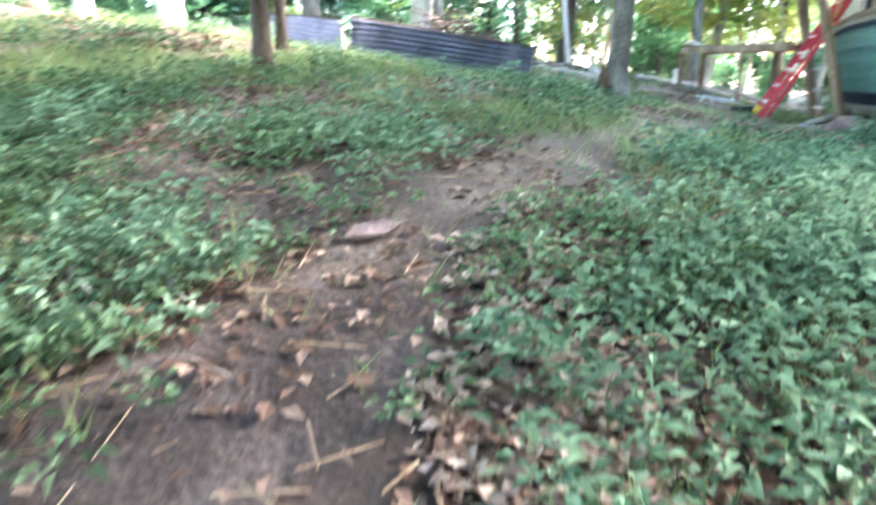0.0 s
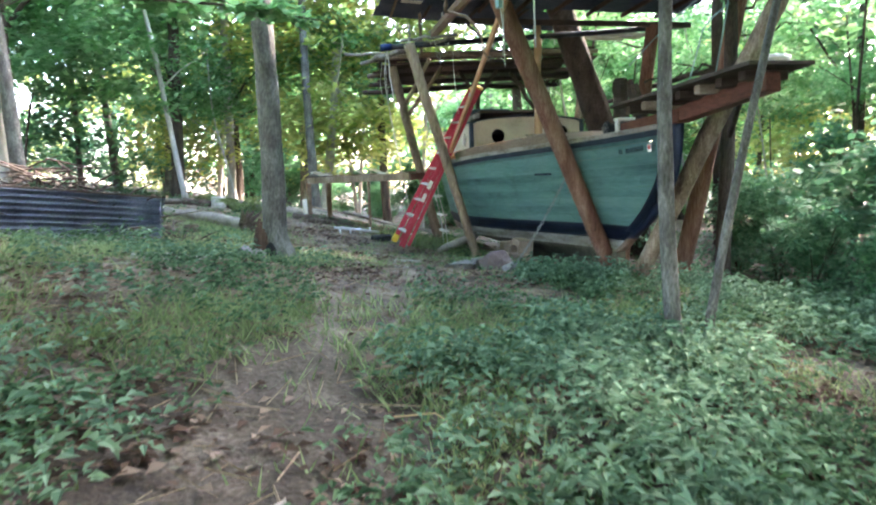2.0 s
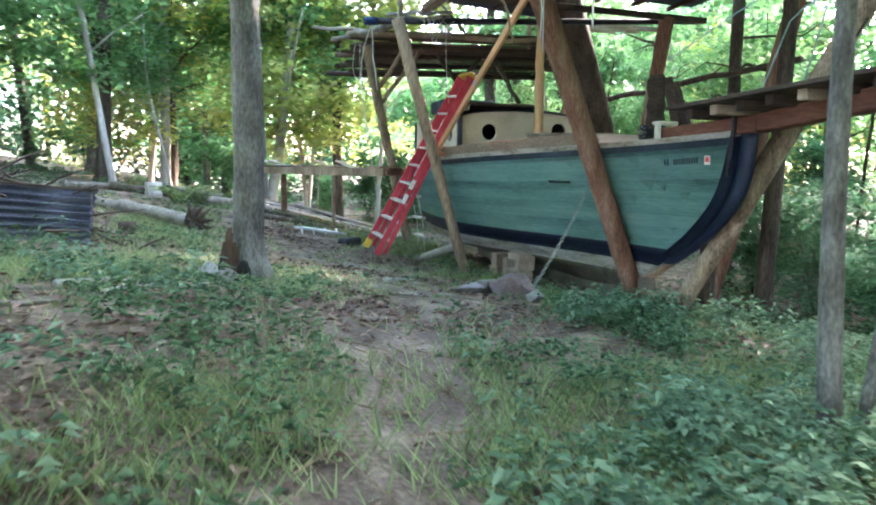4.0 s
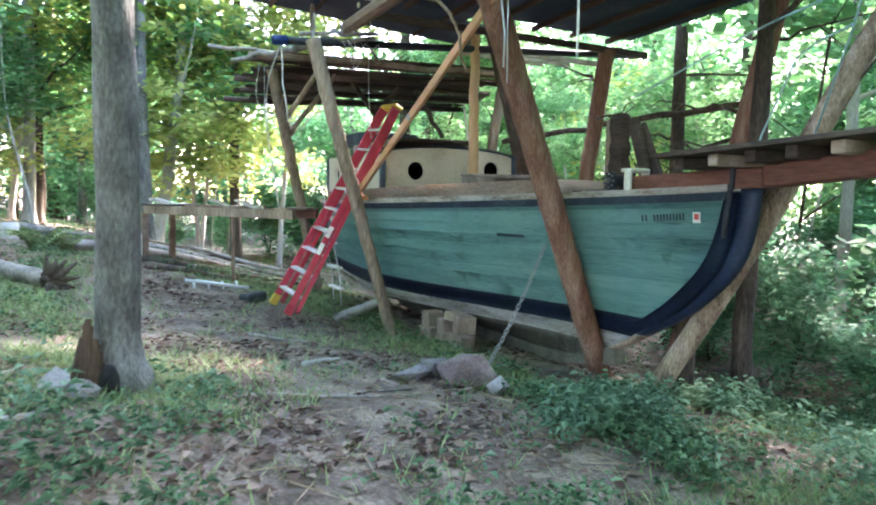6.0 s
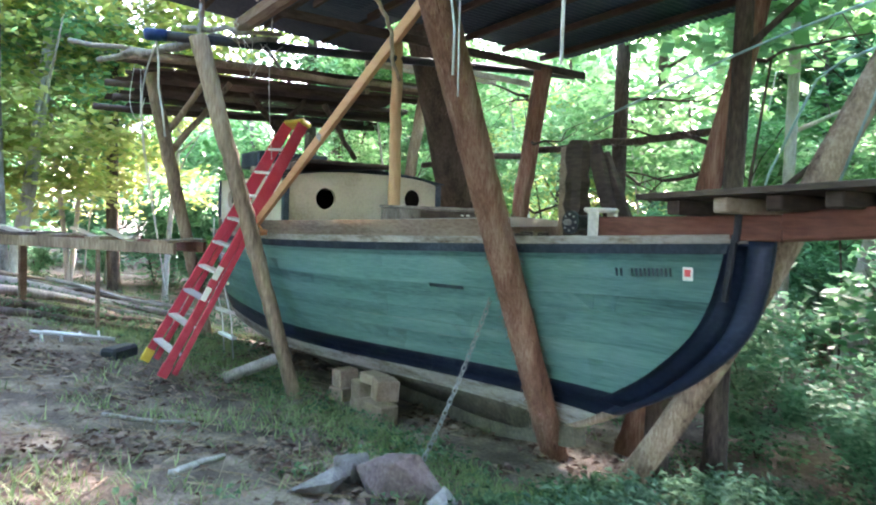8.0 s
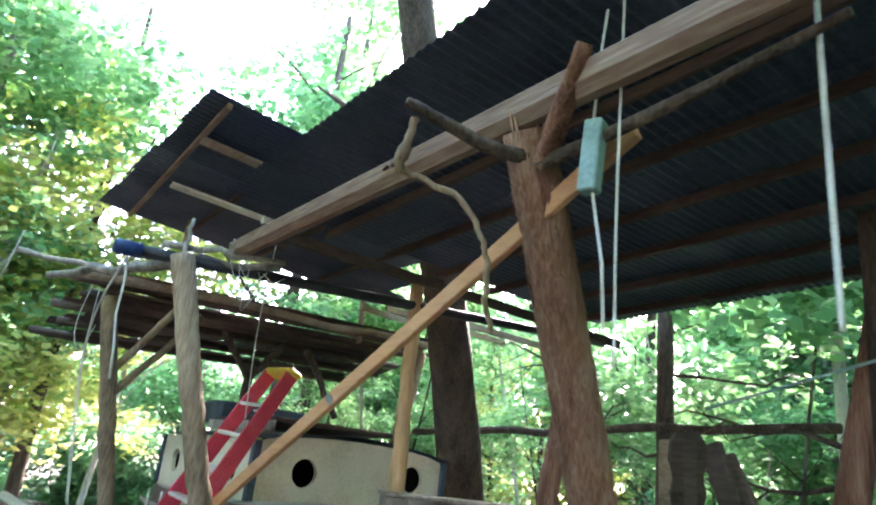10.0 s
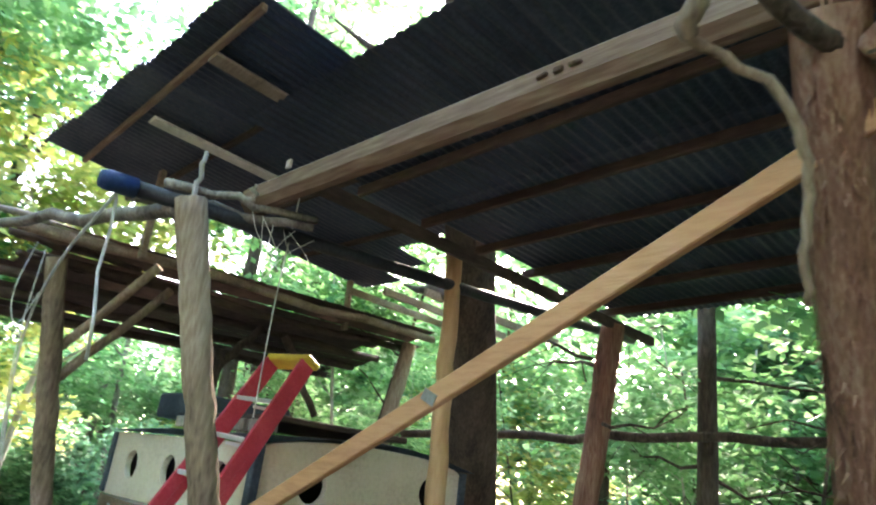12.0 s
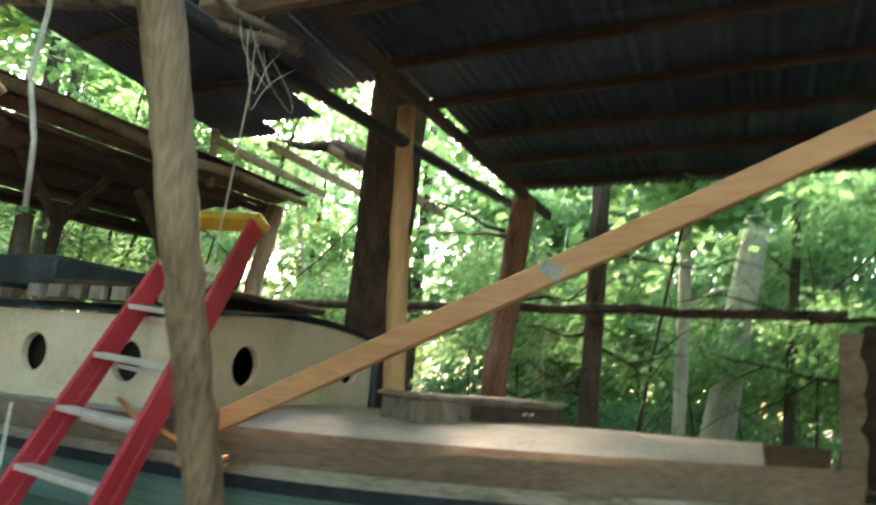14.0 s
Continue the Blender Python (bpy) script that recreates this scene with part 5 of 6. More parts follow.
# shrubs and saplings behind and beside the boat
def shrub(x, y, sc, seed, label="leafy green understorey shrub"):
    base = (x, y, lie(x, y))
    ob = thing("shrub", label, "shrub", base, group="understorey shrubs")
    rnd = random.Random(seed)
    h = 1.1 * sc
    for k in range(4):
        bm = NB()
        a = rnd.uniform(0, 6.28)
        q = 0.45 * sc
        tube(bm, [base, (x + q * 0.3 * math.cos(a), y + q * 0.3 * math.sin(a), base[2] + h * 0.5), (x + q * math.cos(a), y + q * math.sin(a), base[2] + h * rnd.uniform(0.8, 1.5))], [0.014 * sc, 0.01 * sc, 0.003], 5)
        part("stem", bm, bark_dark, ob)
    for k in range(2):
        c = crown_at(ob, base, BUSH[rnd.randint(0, 2)], (x + rnd.uniform(-.2, .2) * sc, y + rnd.uniform(-.2, .2) * sc, base[2] + sc * (0.7 + 0.7 * k)), sc * rnd.uniform(0.8, 1.1), rnd.uniform(0, 6.28))
        c.name = "foliage"
    return ob


rsb = random.Random(9)
for k in range(70):
    if k < 36:
        x, y = rsb.uniform(8.5, 20), rsb.uniform(-4, 22)
        if x < 10.5 and y > 7.5 and rsb.random() < 0.5:
            continue
    else:
        x, y = rsb.uniform(-16, 14), rsb.uniform(19, 36)
        if -8 < x < 6.5 and y < 29:
            continue
    shrub(x, y, rsb.uniform(0.7, 1.6), 300 + k)
for k, (x, y, sc) in enumerate(((7.9, 5.2, 0.6), (8.7, 6.3, 0.8), (7.4, 3.8, 0.6), (9.2, 4.6, 1.0), (7.0, 2.6, 0.6), (8.9, 2.4, 1.0), (9.4, 7.6, 0.8))):
    shrub(x, y, sc, 500 + k, "dark leafy shrub on the slope below the bow")


rlf = random.Random(63)
for k in range(16):
    shrub(rlf.uniform(-19, -5.5), rlf.uniform(11, 24), rlf.uniform(1.2, 2.2), 620 + k)
for k in range(8):
    tree(rlf.uniform(-20, -6), rlf.uniform(13, 27), rlf.uniform(9, 13), rlf.uniform(0.1, 0.2), bark_grey if k % 2 else bark_pale, "leafy tree at the far side of the clearing", 640 + k, (rlf.uniform(-0.05, 0.05), 0.0), (("green", 0.3, 1.2, 0.9), ("gold" if k % 3 == 0 else "green", 0.5, 1.3, 1.1), ("green", 0.75, 1.2, 1.2)), 4)

rsp = random.Random(21)
for k in range(34):
    x, y = (rsp.uniform(9.5, 17), rsp.uniform(2, 18)) if k < 24 else (rsp.uniform(-3, 13), rsp.uniform(17, 26))
    tree(x, y, rsp.uniform(4, 8), rsp.uniform(0.02, 0.045), bark_dark if k % 3 else bark_pale, "thin bent understorey sapling", 700 + k, (rsp.uniform(-0.2, 0.2), rsp.uniform(-0.2, 0.2)), (("green", 0.8, 0.5, rsp.uniform(0.3, 0.5)),), 5, 1.1, group="saplings")


# ---------------------------------------------------------------- ground growth, leaf litter and sticks
def scatter(name, n, region, keep, make, mat, label, seed):
    r = random.Random(seed)
    verts, faces = [], []
    tries = 0
    while n > 0 and tries < 400000:
        tries += 1
        x, y = r.uniform(region[0], region[1]), r.uniform(region[2], region[3])
        if r.random() > keep(x, y):
            continue
        make(r, x, y, lie(x, y), verts, faces)
        n -= 1
    me = bpy.data.meshes.new(name)
    me.from_pydata(verts, [], faces)
    me.materials.append(mat)
    return tagged(new(name, me), label, name.replace("_", " "), kind="stuff")


def add_leaf(r, p, d, ln, wd, verts, faces, droop=0.3):
    s = Vector((-d.y, d.x, r.uniform(-0.3, 0.3))).normalized() * wd
    k = len(verts)
    m = p + d * ln * r.uniform(0.35, 0.55) + Vector((0, 0, wd * 0.5))
    e = p + d * ln - Vector((0, 0, droop * ln * r.uniform(0.2, 1.8)))
    verts.extend((tuple(p), tuple(m + s), tuple(e), tuple(m - s)))
    faces.extend(((k, k + 1, k + 2), (k, k + 2, k + 3)))


def herb(r, x, y, z, verts, faces):
    h = r.uniform(0.03, 0.17)
    for _ in range(r.randint(4, 12)):
        a = r.uniform(0, 6.28)
        d = Vector((math.cos(a), math.sin(a), r.uniform(0.0, 0.5)))
        q = r.uniform(0.0, 0.1)
        add_leaf(r, Vector((x + q * d.x, y + q * d.y, z + h * r.uniform(0.5, 1.0))), d, r.uniform(0.02, 0.075), r.uniform(0.007, 0.022), verts, faces)


def blade(r, x, y, z, verts, faces):
    for _ in range(5):
        a = r.uniform(0, 6.28)
        h = r.uniform(0.03, 0.15)
        b = Vector((x + r.uniform(-.07, .07), y + r.uniform(-.07, .07), z - 0.01))
        t = b + Vector((math.cos(a) * h * 0.9, math.sin(a) * h * 0.9, h * r.uniform(0.5, 1.1)))
        s = Vector((-math.sin(a), math.cos(a), 0)) * 0.0065
        k = len(verts)
        verts.extend((tuple(b - s), tuple(b + s), tuple(t)))
        faces.append((k, k + 1, k + 2))


def dead(r, x, y, z, verts, faces):
    a = r.uniform(0, 6.28)
    d = Vector((math.cos(a), math.sin(a), r.uniform(-0.25, 0.35)))
    ln = r.uniform(0.025, 0.095)
    s = Vector((-d.y, d.x, r.uniform(-0.5, 0.5))).normalized() * ln * r.uniform(0.25, 0.4)
    p = Vector((x, y, z + r.uniform(0.004, 0.03)))
    k = len(verts)
    m = p + d * ln * 0.5 + Vector((0, 0, ln * 0.15))
    verts.extend((tuple(p), tuple(m + s), tuple(p + d * ln), tuple(m - s)))
    faces.extend(((k, k + 1, k + 2), (k, k + 2, k + 3)))


def twig(r, x, y, z, verts, faces):
    a, ln, w = r.uniform(0, 6.28), r.uniform(0.06, 0.32), r.uniform(0.0015, 0.005)
    d = Vector((math.cos(a), math.sin(a), 0))
    s = Vector((-d.y, d.x, 0)) * w
    p = Vector((x, y, z + 0.012))
    e = p + d * ln
    e.z = lie(e.x, e.y) + r.uniform(0.01, 0.05)
    k = len(verts)
    up = Vector((0, 0, w * 1.8))
    verts.extend(tuple(q) for q in (p - s, p + s, p + up, e - s, e + s, e + up))
    faces.extend(((k, k + 3, k + 5, k + 2), (k + 1, k + 2, k + 5, k + 4), (k, k + 1, k + 4, k + 3)))


def under_boat(x, y):
    p = BOAT.inverted() @ Vector((x, y, 0))
    return abs(p.x - cl(p.y)) < 0.9 and 0.8 < p.y < 7.8


def patch01(x, y, q, f, lo, hi):
    return smooth01((0.5 + 0.75 * noise.noise(Vector((x * f, y * f, q))) + 0.3 * noise.noise(Vector((x * f * 3, y * f * 3, q + 5))) - lo) / (hi - lo))


def growth(x, y):
    if under_boat(x, y):
        return 0
    return max(0.02, 1 - trail(x, y) * 1.03) * (0.07 + 0.93 * patch01(x, y, 1.0, 0.9, 0.4, 0.75))


def drift(x, y):
    """1 where fallen leaves have blown together beside the path."""
    return 1 - smooth01(math.hypot((x - 1.5) / 0.36, (y - 0.85) / 1.1) / 1.0 - 0.35 + 0.5 * noise.noise(Vector((x * 3, y * 3, 2))))


def near_growth(x, y):
    return growth(x, y) * (1 - 0.75 * drift(x, y)) * (1.0 if (y < 3.4 or x > 4.2 + 0.1 * y) else 0.22)


def grassy(x, y):
    return 0 if under_boat(x, y) else max(0.24, 1 - trail(x, y) * 0.9) * (0.05 + 0.95 * patch01(x, y, 7.0, 0.6, 0.4, 0.75)) * (1.0 if y > 2.4 else 0.4)


def littered(x, y):
    return (0.2 if trail(x, y) > 0.5 and y < 5 else 0.35 if x < 0.7 and y < 1.8 else 1.0) * (0.08 + 0.92 * patch01(x, y, 4.0, 0.9, 0.4, 0.8)) * (0.3 if under_boat(x, y) else 1.0 if y < 3.5 else 0.3)


scatter("woodland_herbs", 7800, (-3.5, 7.5, -1.8, 8), near_growth, herb, herb_green, "low green woodland plants covering the slope", 1)
scatter("woodland_herbs", 13000, (-12, 16, -6, 24), growth, herb, herb_green, "low green woodland plants among the trees", 2)
scatter("short_grass", 27000, (-4, 8, -1.5, 15), grassy, blade, grass_green, "thin uneven grass beside the path", 3)
def tall_herb(r, x, y, z, verts, faces):
    h = r.uniform(0.1, 0.32)
    for _ in range(r.randint(12, 22)):
        a = r.uniform(0, 6.28)
        d = Vector((math.cos(a), math.sin(a), r.uniform(-0.1, 0.45)))
        add_leaf(r, Vector((x + r.uniform(0.01, 0.12) * d.x, y + r.uniform(0.01, 0.12) * d.y, z + h * r.uniform(0.25, 1.0))), d, r.uniform(0.035, 0.095), r.uniform(0.009, 0.021), verts, faces)


def tall_place(x, y):
    if under_boat(x, y) or trail(x, y) > 0.15:
        return 0
    low = 0.25 if (x > 2.2 and y < 4.0) else 0.45
    return patch01(x, y, 12.0, 0.7, low, low + 0.25) * (1.0 if (x > 2.4 and y < 6.2 and x > 0.55 * y + 1.2) else 0.4 if y < 3.5 else 0.05)


scatter("tall_herbs", 3300, (-3.5, 9, -1.5, 9), tall_place, tall_herb, herb_pale, "soft pale green knee-low woodland plants", 8)
scatter("leaf_litter", 40000, (-4, 8, -2, 14), littered, dead, litter, "dry brown fallen leaves", 4)
scatter("leaf_litter", 14000, (-14, 18, -6, 28), lambda x, y: 0.8, dead, litter, "dry brown fallen leaves under the trees", 5)
scatter("leaf_drift", 2400, (0.8, 2.3, -0.7, 2.6), drift, dead, litter_pale, "drift of curled tan fallen leaves beside the path", 14)
scatter("fallen_twigs", 5500, (-3, 8, -2, 15), lambda x, y: (0.25 if y < 3 else 0.6) if not under_boat(x, y) else 0.1, twig, pole_wood, "thin dead twigs scattered on the soil", 6)


def ground_stick(a, b, r, seed, mat=bark_pale, label="bleached fallen branch on the ground"):
    bm = NB()
    n = 8
    pts = []
    rnd = random.Random(seed)
    for i in range(n + 1):
        t = i / n
        x, y = a[0] + (b[0] - a[0]) * t + rnd.uniform(-.02, .02), a[1] + (b[1] - a[1]) * t + rnd.uniform(-.02, .02)
        pts.append((x, y, lie(x, y) + r * 0.8))
    tube(bm, pts, [r * (1 - 0.5 * i / n) for i in range(n + 1)], 8, 0.12, seed)
    return solo("fallen_branch", bm, mat, label, "branch", (a[0], a[1], lie(*a)), group="fallen branches", smooth=True)


ground_stick((2.75, 7.0), (4.15, 6.75), 0.014, 1, grey_wood, "thin grey fallen branch on the bare soil")
ground_stick((3.4, 6.85), (4.3, 7.0), 0.011, 2, grey_wood, "thin grey fallen branch on the bare soil")
ground_stick((0.95, 6.3), (1.9, 6.75), 0.03, 3)
ground_stick((1.2, 6.1), (1.75, 6.9), 0.022, 4)
ground_stick((1.0, 7.2), (1.95, 7.7), 0.025, 5)
ground_stick((3.9, 8.0), (4.4, 8.25), 0.03, 6)
ground_stick((0.0, 0.98), (0.22, 0.74), 0.02, 7)
ground_stick((-0.44, 0.97), (-0.15, 0.72), 0.015, 8)
ground_stick((4.1, 9.6), (4.7, 9.2), 0.02, 9, grey_wood)
ground_stick((0.2, 5.6), (0.95, 5.8), 0.025, 10, grey_wood)
ground_stick((1.15, 0.5), (1.25, -0.1), 0.012, 11, pole_wood)

sr = random.Random(15)
for k in range(9):
    x, y = sr.uniform(-0.9, 2.4), sr.uniform(0.1, 4.2)
    a, ln = sr.uniform(0, 6.28), sr.uniform(0.2, 0.5)
    e = (x + ln * math.cos(a), y + ln * math.sin(a))
    m = (x + 0.45 * ln * math.cos(a + 0.2), y + 0.45 * ln * math.sin(a + 0.2))
    bm = NB()
    tube(bm, [(x, y, lie(x, y)), (m[0], m[1], lie(*m) + sr.uniform(0.05, 0.16)), (e[0], e[1], lie(*e) + sr.uniform(0.01, 0.08))], [0.004, 0.0035, 0.002], 5)
    solo("dry_stalk", bm, pale_wood if k % 2 else grey_wood, "bent dry straw-coloured plant stalk", "stalk", (x, y, lie(x, y)), group="dry stalks")

# ---------------------------------------------------------------- the yard behind: tin bin, logs, platform
def tin_panel(a, b, h0, h1, label):
    bm = NB()
    A, B = Vector((*a, lie(*a) - 0.03)), Vector((*b, lie(*b) - 0.03))
    side = Vector((-(B - A).y, (B - A).x, 0)).normalized()

    def fn(u, v):
        p = A.lerp(B, v)
        z = u * (h0 + (h1 - h0) * v)
        return p + Vector((0, 0, z)) + side * (0.014 * math.sin(2 * math.pi * z / 0.068) - 0.1 * u)
    sheet(bm, fn, 56, 6, 0.002)
    panel = thing("tin_panel", label, "metal sheet", tuple(A), group="tin panels")
    part("corrugated_sheet", bm, tin, panel, "", True)
    bm = NB()
    beam(bm, fn(1.0, 0.0) + Vector((0, 0, 0.012)), fn(1.0, 1.0) + Vector((0, 0, 0.012)), 0.016, 0.024, bevel=0.003)
    part("top_edge", bm, dark_wood, panel, "dark rusted top edge")
    for v in (0.02, 0.52, 0.98):
        p = A.lerp(B, v) + side * 0.05
        bm = NB()
        beam(bm, (p.x, p.y, p.z - 0.1), (p.x - side.x * 0.1, p.y - side.y * 0.1, p.z + h0 * 0.96), 0.035, 0.035, (0, 1, 0), 0.004)
        part("stake", bm, grey_wood, panel, "grey wooden stake")
    return panel


tin_panel((-1.1, 7.75), (1.25, 9.0), 0.55, 0.53, "corrugated grey-blue metal sheet fencing a brush heap")
tin_panel((-2.6, 8.9), (-1.2, 7.85), 0.45, 0.52, "weathered corrugated sheet at the end of the bin")
tin_panel((1.25, 9.02), (0.9, 9.9), 0.53, 0.5, "short corrugated end sheet of the bin")
heap = thing("brush_heap", "heap of dead brown brushwood behind the tin", "brush", (0.2, 9.2, lie(0.2, 9.2)))
hr = random.Random(3)
bm = NB()
for k in range(260):
    x, y = hr.gauss(0.0, 0.75), hr.gauss(9.3, 0.35)
    z = lie(x, y) + hr.uniform(0, 0.85) * math.exp(-((x - 0.1) / 0.9) ** 2)
    a, e = hr.uniform(0, 6.28), hr.uniform(-0.5, 0.5)
    ln = hr.uniform(0.2, 0.7)
    tube(bm, [(x, y, z), (x + ln * math.cos(a) * 0.5, y + ln * math.sin(a) * 0.5, z + ln * e * 0.6), (x + ln * math.cos(a), y + ln * math.sin(a), z + ln * e)], [0.014, 0.01, 0.004], 4, caps=False)
tagged(part("brushwood", bm, dark_wood, heap), kind="stuff")

log = thing("fallen_log", "long barkless pale log with a splintered root end", "log", (2.4, 11.6, lie(2.4, 11.6)))
bm = NB()
pole(bm, (0.9, 13.6, lie(0.9, 13.6) + 0.12), (2.6, 11.5, lie(2.6, 11.5) + 0.11), 0.085, 0.1, 31, 14, 12, 0.04)
part("log_body", bm, grey_wood, log, "", True)
lr = random.Random(4)
rz = lie(2.65, 11.43)
for k in range(10):
    a = 0.63 * k + lr.uniform(-0.2, 0.2)
    bm = NB()
    tube(bm, [(2.58, 11.52, rz + 0.12), (2.66 + 0.08 * math.cos(a), 11.43, rz + 0.14 + 0.1 * math.sin(a)), (2.72 + 0.2 * math.cos(a), 11.38 + 0.06 * math.cos(a), max(rz + 0.02, rz + 0.16 + (0.34 if k % 3 == 1 else 0.2) * math.sin(a)))], [0.075, 0.045, 0.01], 7, 0.15, k)
    part("root", bm, bark_dark, log, "splintered dark root", True)
for k, (a, b, r) in enumerate((((2.0, 16.4), (4.2, 16.0), 0.09), ((1.2, 15.6), (3.0, 17.6), 0.08), ((3.4, 15.2), (6.4, 15.8), 0.1), ((4.0, 14.2), (7.2, 14.0), 0.07), ((4.8, 16.6), (8.2, 16.0), 0.1), ((3.0, 18.2), (6.0, 17.6), 0.1), ((4.2, 13.6), (6.6, 13.2), 0.06), ((-3.0, 10.9), (0.4, 11.6), 0.1), ((-2.4, 10.4), (0.2, 10.9), 0.08))):
    ground_stick(a, b, r, 60 + k, grey_wood if k % 3 else bark_dark, "old log lying in the clearing")
bm = NB()
pole(bm, (2.75, 16.2, lie(2.75, 16.2) - 0.03), (2.75, 16.2, lie(2.75, 16.2) + 0.26), 0.17, 0.16, 33, 14, 3, 0.0)
solo("stump", bm, bark_pale, "short sawn stump in the clearing", "stump", (2.75, 16.2, lie(2.75, 16.2)), smooth=True)
bm = NB()
pole(bm, (1.74, 10.6, lie(1.74, 10.6) - 0.03), (1.74, 10.6, lie(1.74, 10.6) + 0.17), 0.11, 0.1, 34, 14, 3, 0.0)
solo("stump", bm, bark_dark, "low mossy stump near the log", "stump", (1.74, 10.6, lie(1.74, 10.6)), smooth=True)


bp = random.Random(52)
pile = thing("brush_pile", "low pile of grey-brown limbs stacked beyond the platform", "brush", (6.0, 15.6, lie(6.0, 15.6)))
for k in range(11):
    x, y, ln = bp.uniform(4.9, 6.4), bp.uniform(15.6, 17.4), bp.uniform(1.2, 2.8)
    a = bp.gauss(-0.25, 0.3)
    hz = 0.02 * k * bp.uniform(0.5, 1.1)
    p, q = (x, y), (x + ln * math.cos(a), y + ln * math.sin(a))
    bm = NB()
    pole(bm, (*p, lie(*p) + 0.05 + hz), (*q, lie(*q) + 0.05 + hz * bp.uniform(0.4, 1.1)), bp.uniform(0.025, 0.05), 0.015, 400 + k, 7, 6, 0.05, 0.1)
    part("limb", bm, (grey_wood, bark_dark, pole_wood)[k % 3], pile, "", True)


def fern(x, y, sc, seed):
    base = (x, y, lie(x, y))
    ob = thing("fern", "bright green clump of fern fronds", "fern", base, group="ferns")
    r = random.Random(seed)
    verts, faces = [], []
    for k in range(26):
        a = r.uniform(0, 6.28)
        ln = sc * r.uniform(0.6, 1.0)
        for j in range(14):
            t = j / 14
            p = Vector((ln * t * math.cos(a) * 0.8, ln * t * math.sin(a) * 0.8, ln * (1.1 * t - 0.75 * t * t)))
            for sg in (-1, 1):
                d = Vector((-math.sin(a) * sg + 0.5 * math.cos(a), math.cos(a) * sg + 0.5 * math.sin(a), 0.1)).normalized()
                add_leaf(r, p, d, ln * 0.2 * (1.05 - t), ln * 0.03, verts, faces)
    me = bpy.data.meshes.new("fronds")
    me.from_pydata(verts, [], faces)
    me.materials.append(grass_green)
    fr = new("fronds", me)
    fr.parent = ob
    return ob


fern(3.0, 14.6, 0.85, 1)
fern(3.35, 14.9, 0.6, 2)
fern(4.3, 17.0, 0.5, 3)

plat = thing("work_platform", "rough grey-brown plank platform on short posts", "platform", (4.6, 13.6, lie(4.6, 13.6)))
PA, PB = Vector((4.45, 14.55, 1.58)), Vector((5.75, 11.9, 1.58))
for k in range(2):
    bm = NB()
    o = Vector((0.5, 0.25, 0)) * k
    beam(bm, PA + o, PB + o, 0.06, 0.13, bevel=0.006)
    part("edge_beam", bm, pole_wood if k == 0 else red_timber, plat, "weathered front beam" if k == 0 else "reddish back beam")
for t in (0.0, 0.62):
    for k in range(2 if t == 0 else 1):
        p = PA.lerp(PB, t) + Vector((0.5, 0.25, 0)) * k
        bm = NB()
        beam(bm, (p.x, p.y, lie(p.x, p.y) - 0.05), (p.x, p.y, 1.53), 0.09 if t == 0 else 0.045, 0.09 if t == 0 else 0.045, (0, 1, 0), 0.006)
        part("leg", bm, beam_wood, plat)
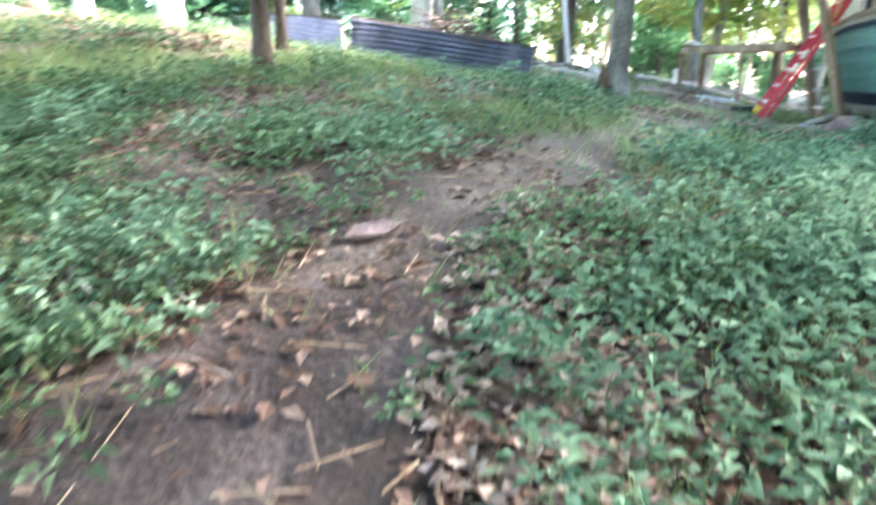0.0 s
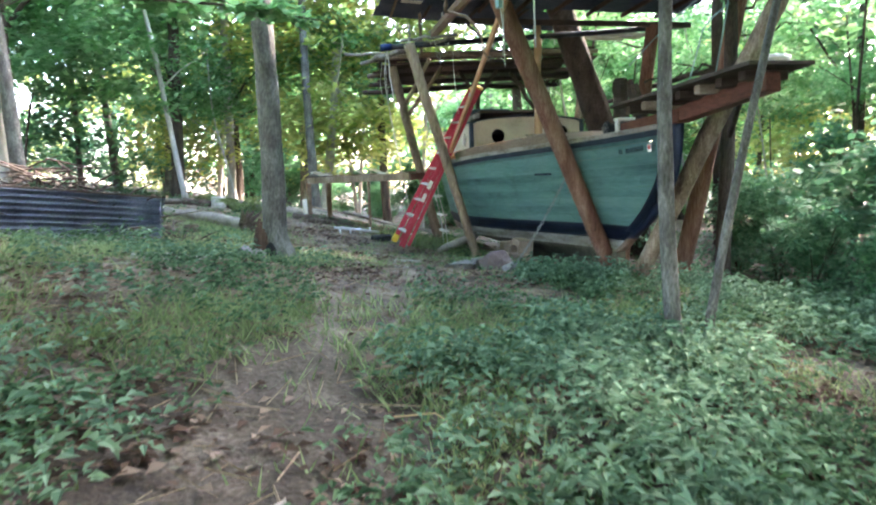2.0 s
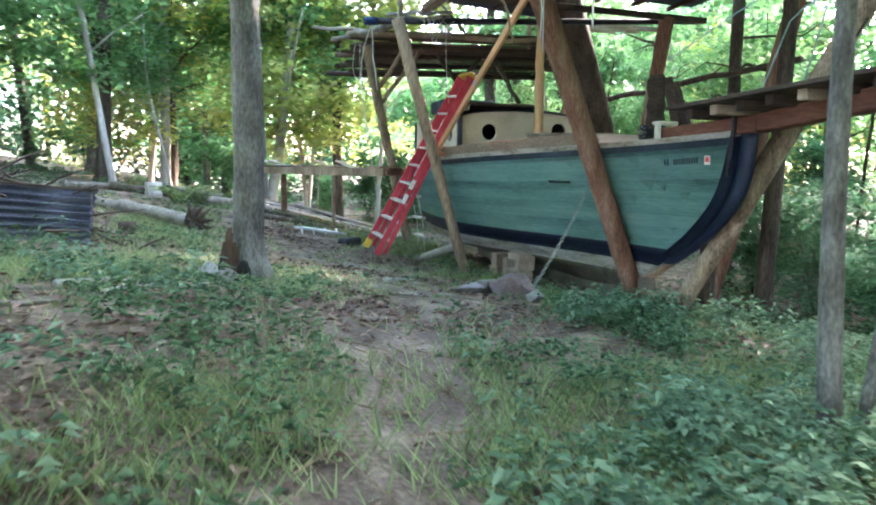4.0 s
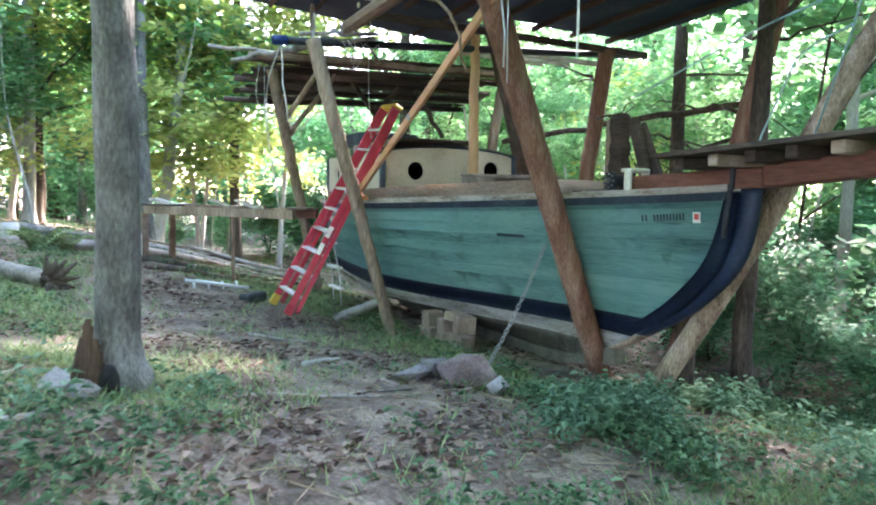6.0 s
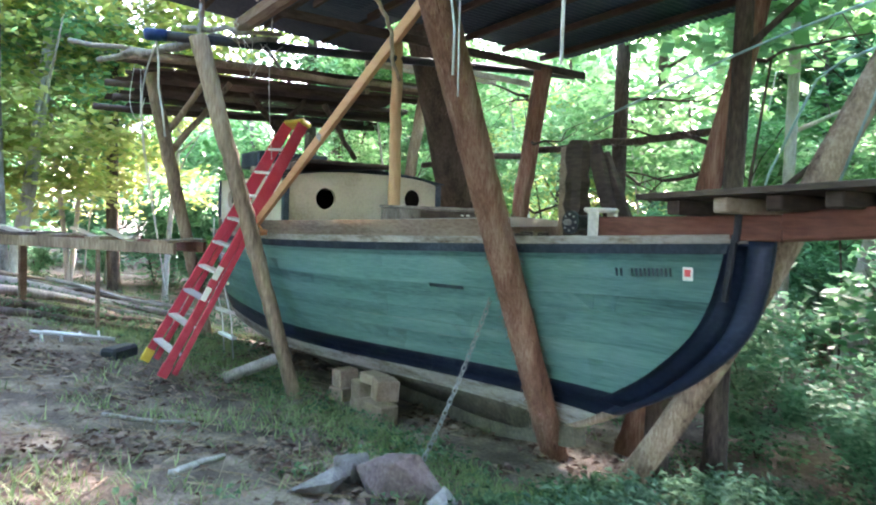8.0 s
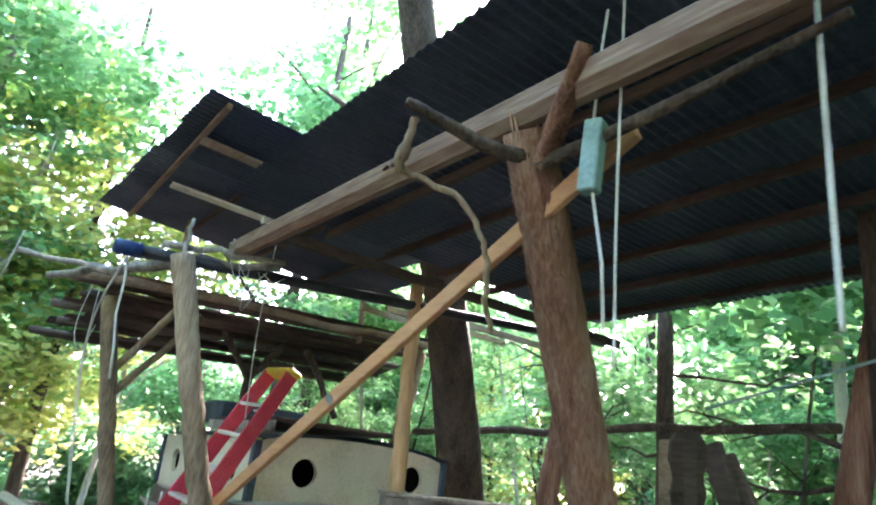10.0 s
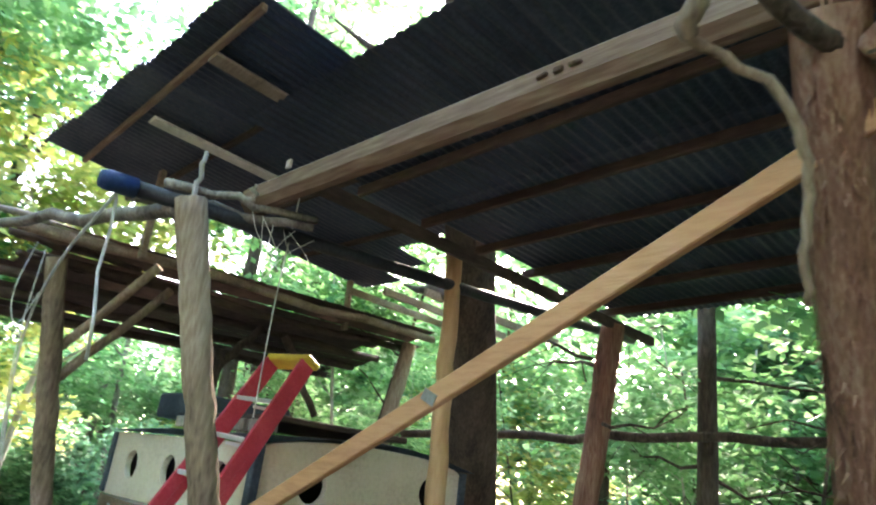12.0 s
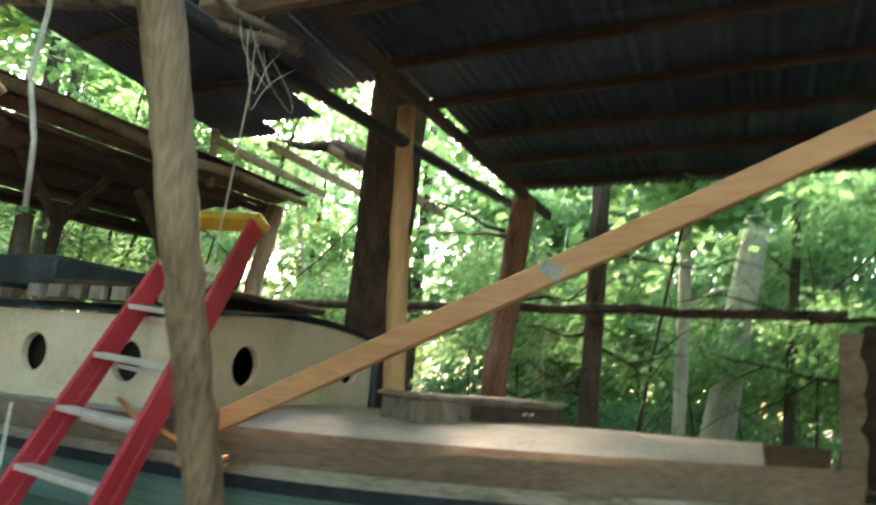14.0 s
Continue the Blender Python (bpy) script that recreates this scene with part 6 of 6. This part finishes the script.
for k, t in enumerate((0.03, 0.1, 0.17, 0.34, 0.6, 0.93)):
    p = PA.lerp(PB, t)
    bm = NB()
    beam(bm, p + Vector((-0.035, -0.02, 0.08)), p + Vector((0.62, 0.3, 0.085)), 0.24, 0.03, bevel=0.004)
    part("deck_board", bm, dark_wood if k < 3 else pole_wood, plat)
bm = NB()
beam(bm, (4.4, 14.6, lie(4.4, 14.6)), (4.38, 14.62, lie(4.4, 14.6) + 0.42), 0.13, 0.1, (0, 1, 0), 0.004)
part("white_shim", bm, white_paint, plat, "white painted shim at the leg")
for k, (t, ln, a, m) in enumerate(((0.1, 0.62, 20, white_paint), (0.5, 0.4, -35, cream_paint), (0.66, 0.4, -50, cream_paint))):
    p = PA.lerp(PB, t) + Vector((0.2, 0.1, 0.13))
    bm = NB()
    sheet(bm, lambda u, v: Vector(((u - 0.5) * ln, (v - 0.5) * 0.2, 0.05 * math.cos(4 * u) + 0.03 * math.sin(7 * v))), 8, 4, 0.03)
    bmesh.ops.transform(bm, verts=bm.verts, matrix=pose(p.x, p.y, p.z - 0.01, 0, 0, a))
    solo("plaster_scrap", bm, m, "curved whitish scrap lying on the platform", "scrap", tuple(p), group="scraps")
bm = NB()
for k in range(2):
    tube(bm, [(4.35 + 0.1 * k, 12.3 - 0.1 * k, lie(4.4, 12.3) + 0.09), (5.0 + 0.1 * k, 12.05 - 0.1 * k, lie(5.0, 12.0) + 0.09)], 0.018, 8)
for k in range(4):
    tube(bm, [(4.45 + 0.17 * k, 12.27 - 0.07 * k, lie(4.5, 12.2) + 0.09), (4.45 + 0.17 * k, 12.22 - 0.07 * k, lie(4.5, 12.2))], 0.015, 6)
solo("metal_frame", bm, aluminium, "small pale metal pipe frame lying on the ground", "frame", (4.7, 12.2, lie(4.7, 12.2)), smooth=True)
bm = NB()
box(bm, (5.05, 11.7, lie(5.05, 11.7) + 0.05), (0.4, 0.2, 0.14), (0, 0, 30), 0.03)
solo("dark_bag", bm, black_pipe, "crumpled dark bag beside the stepladder", "bag", (5.05, 11.7, lie(5.05, 11.7)))
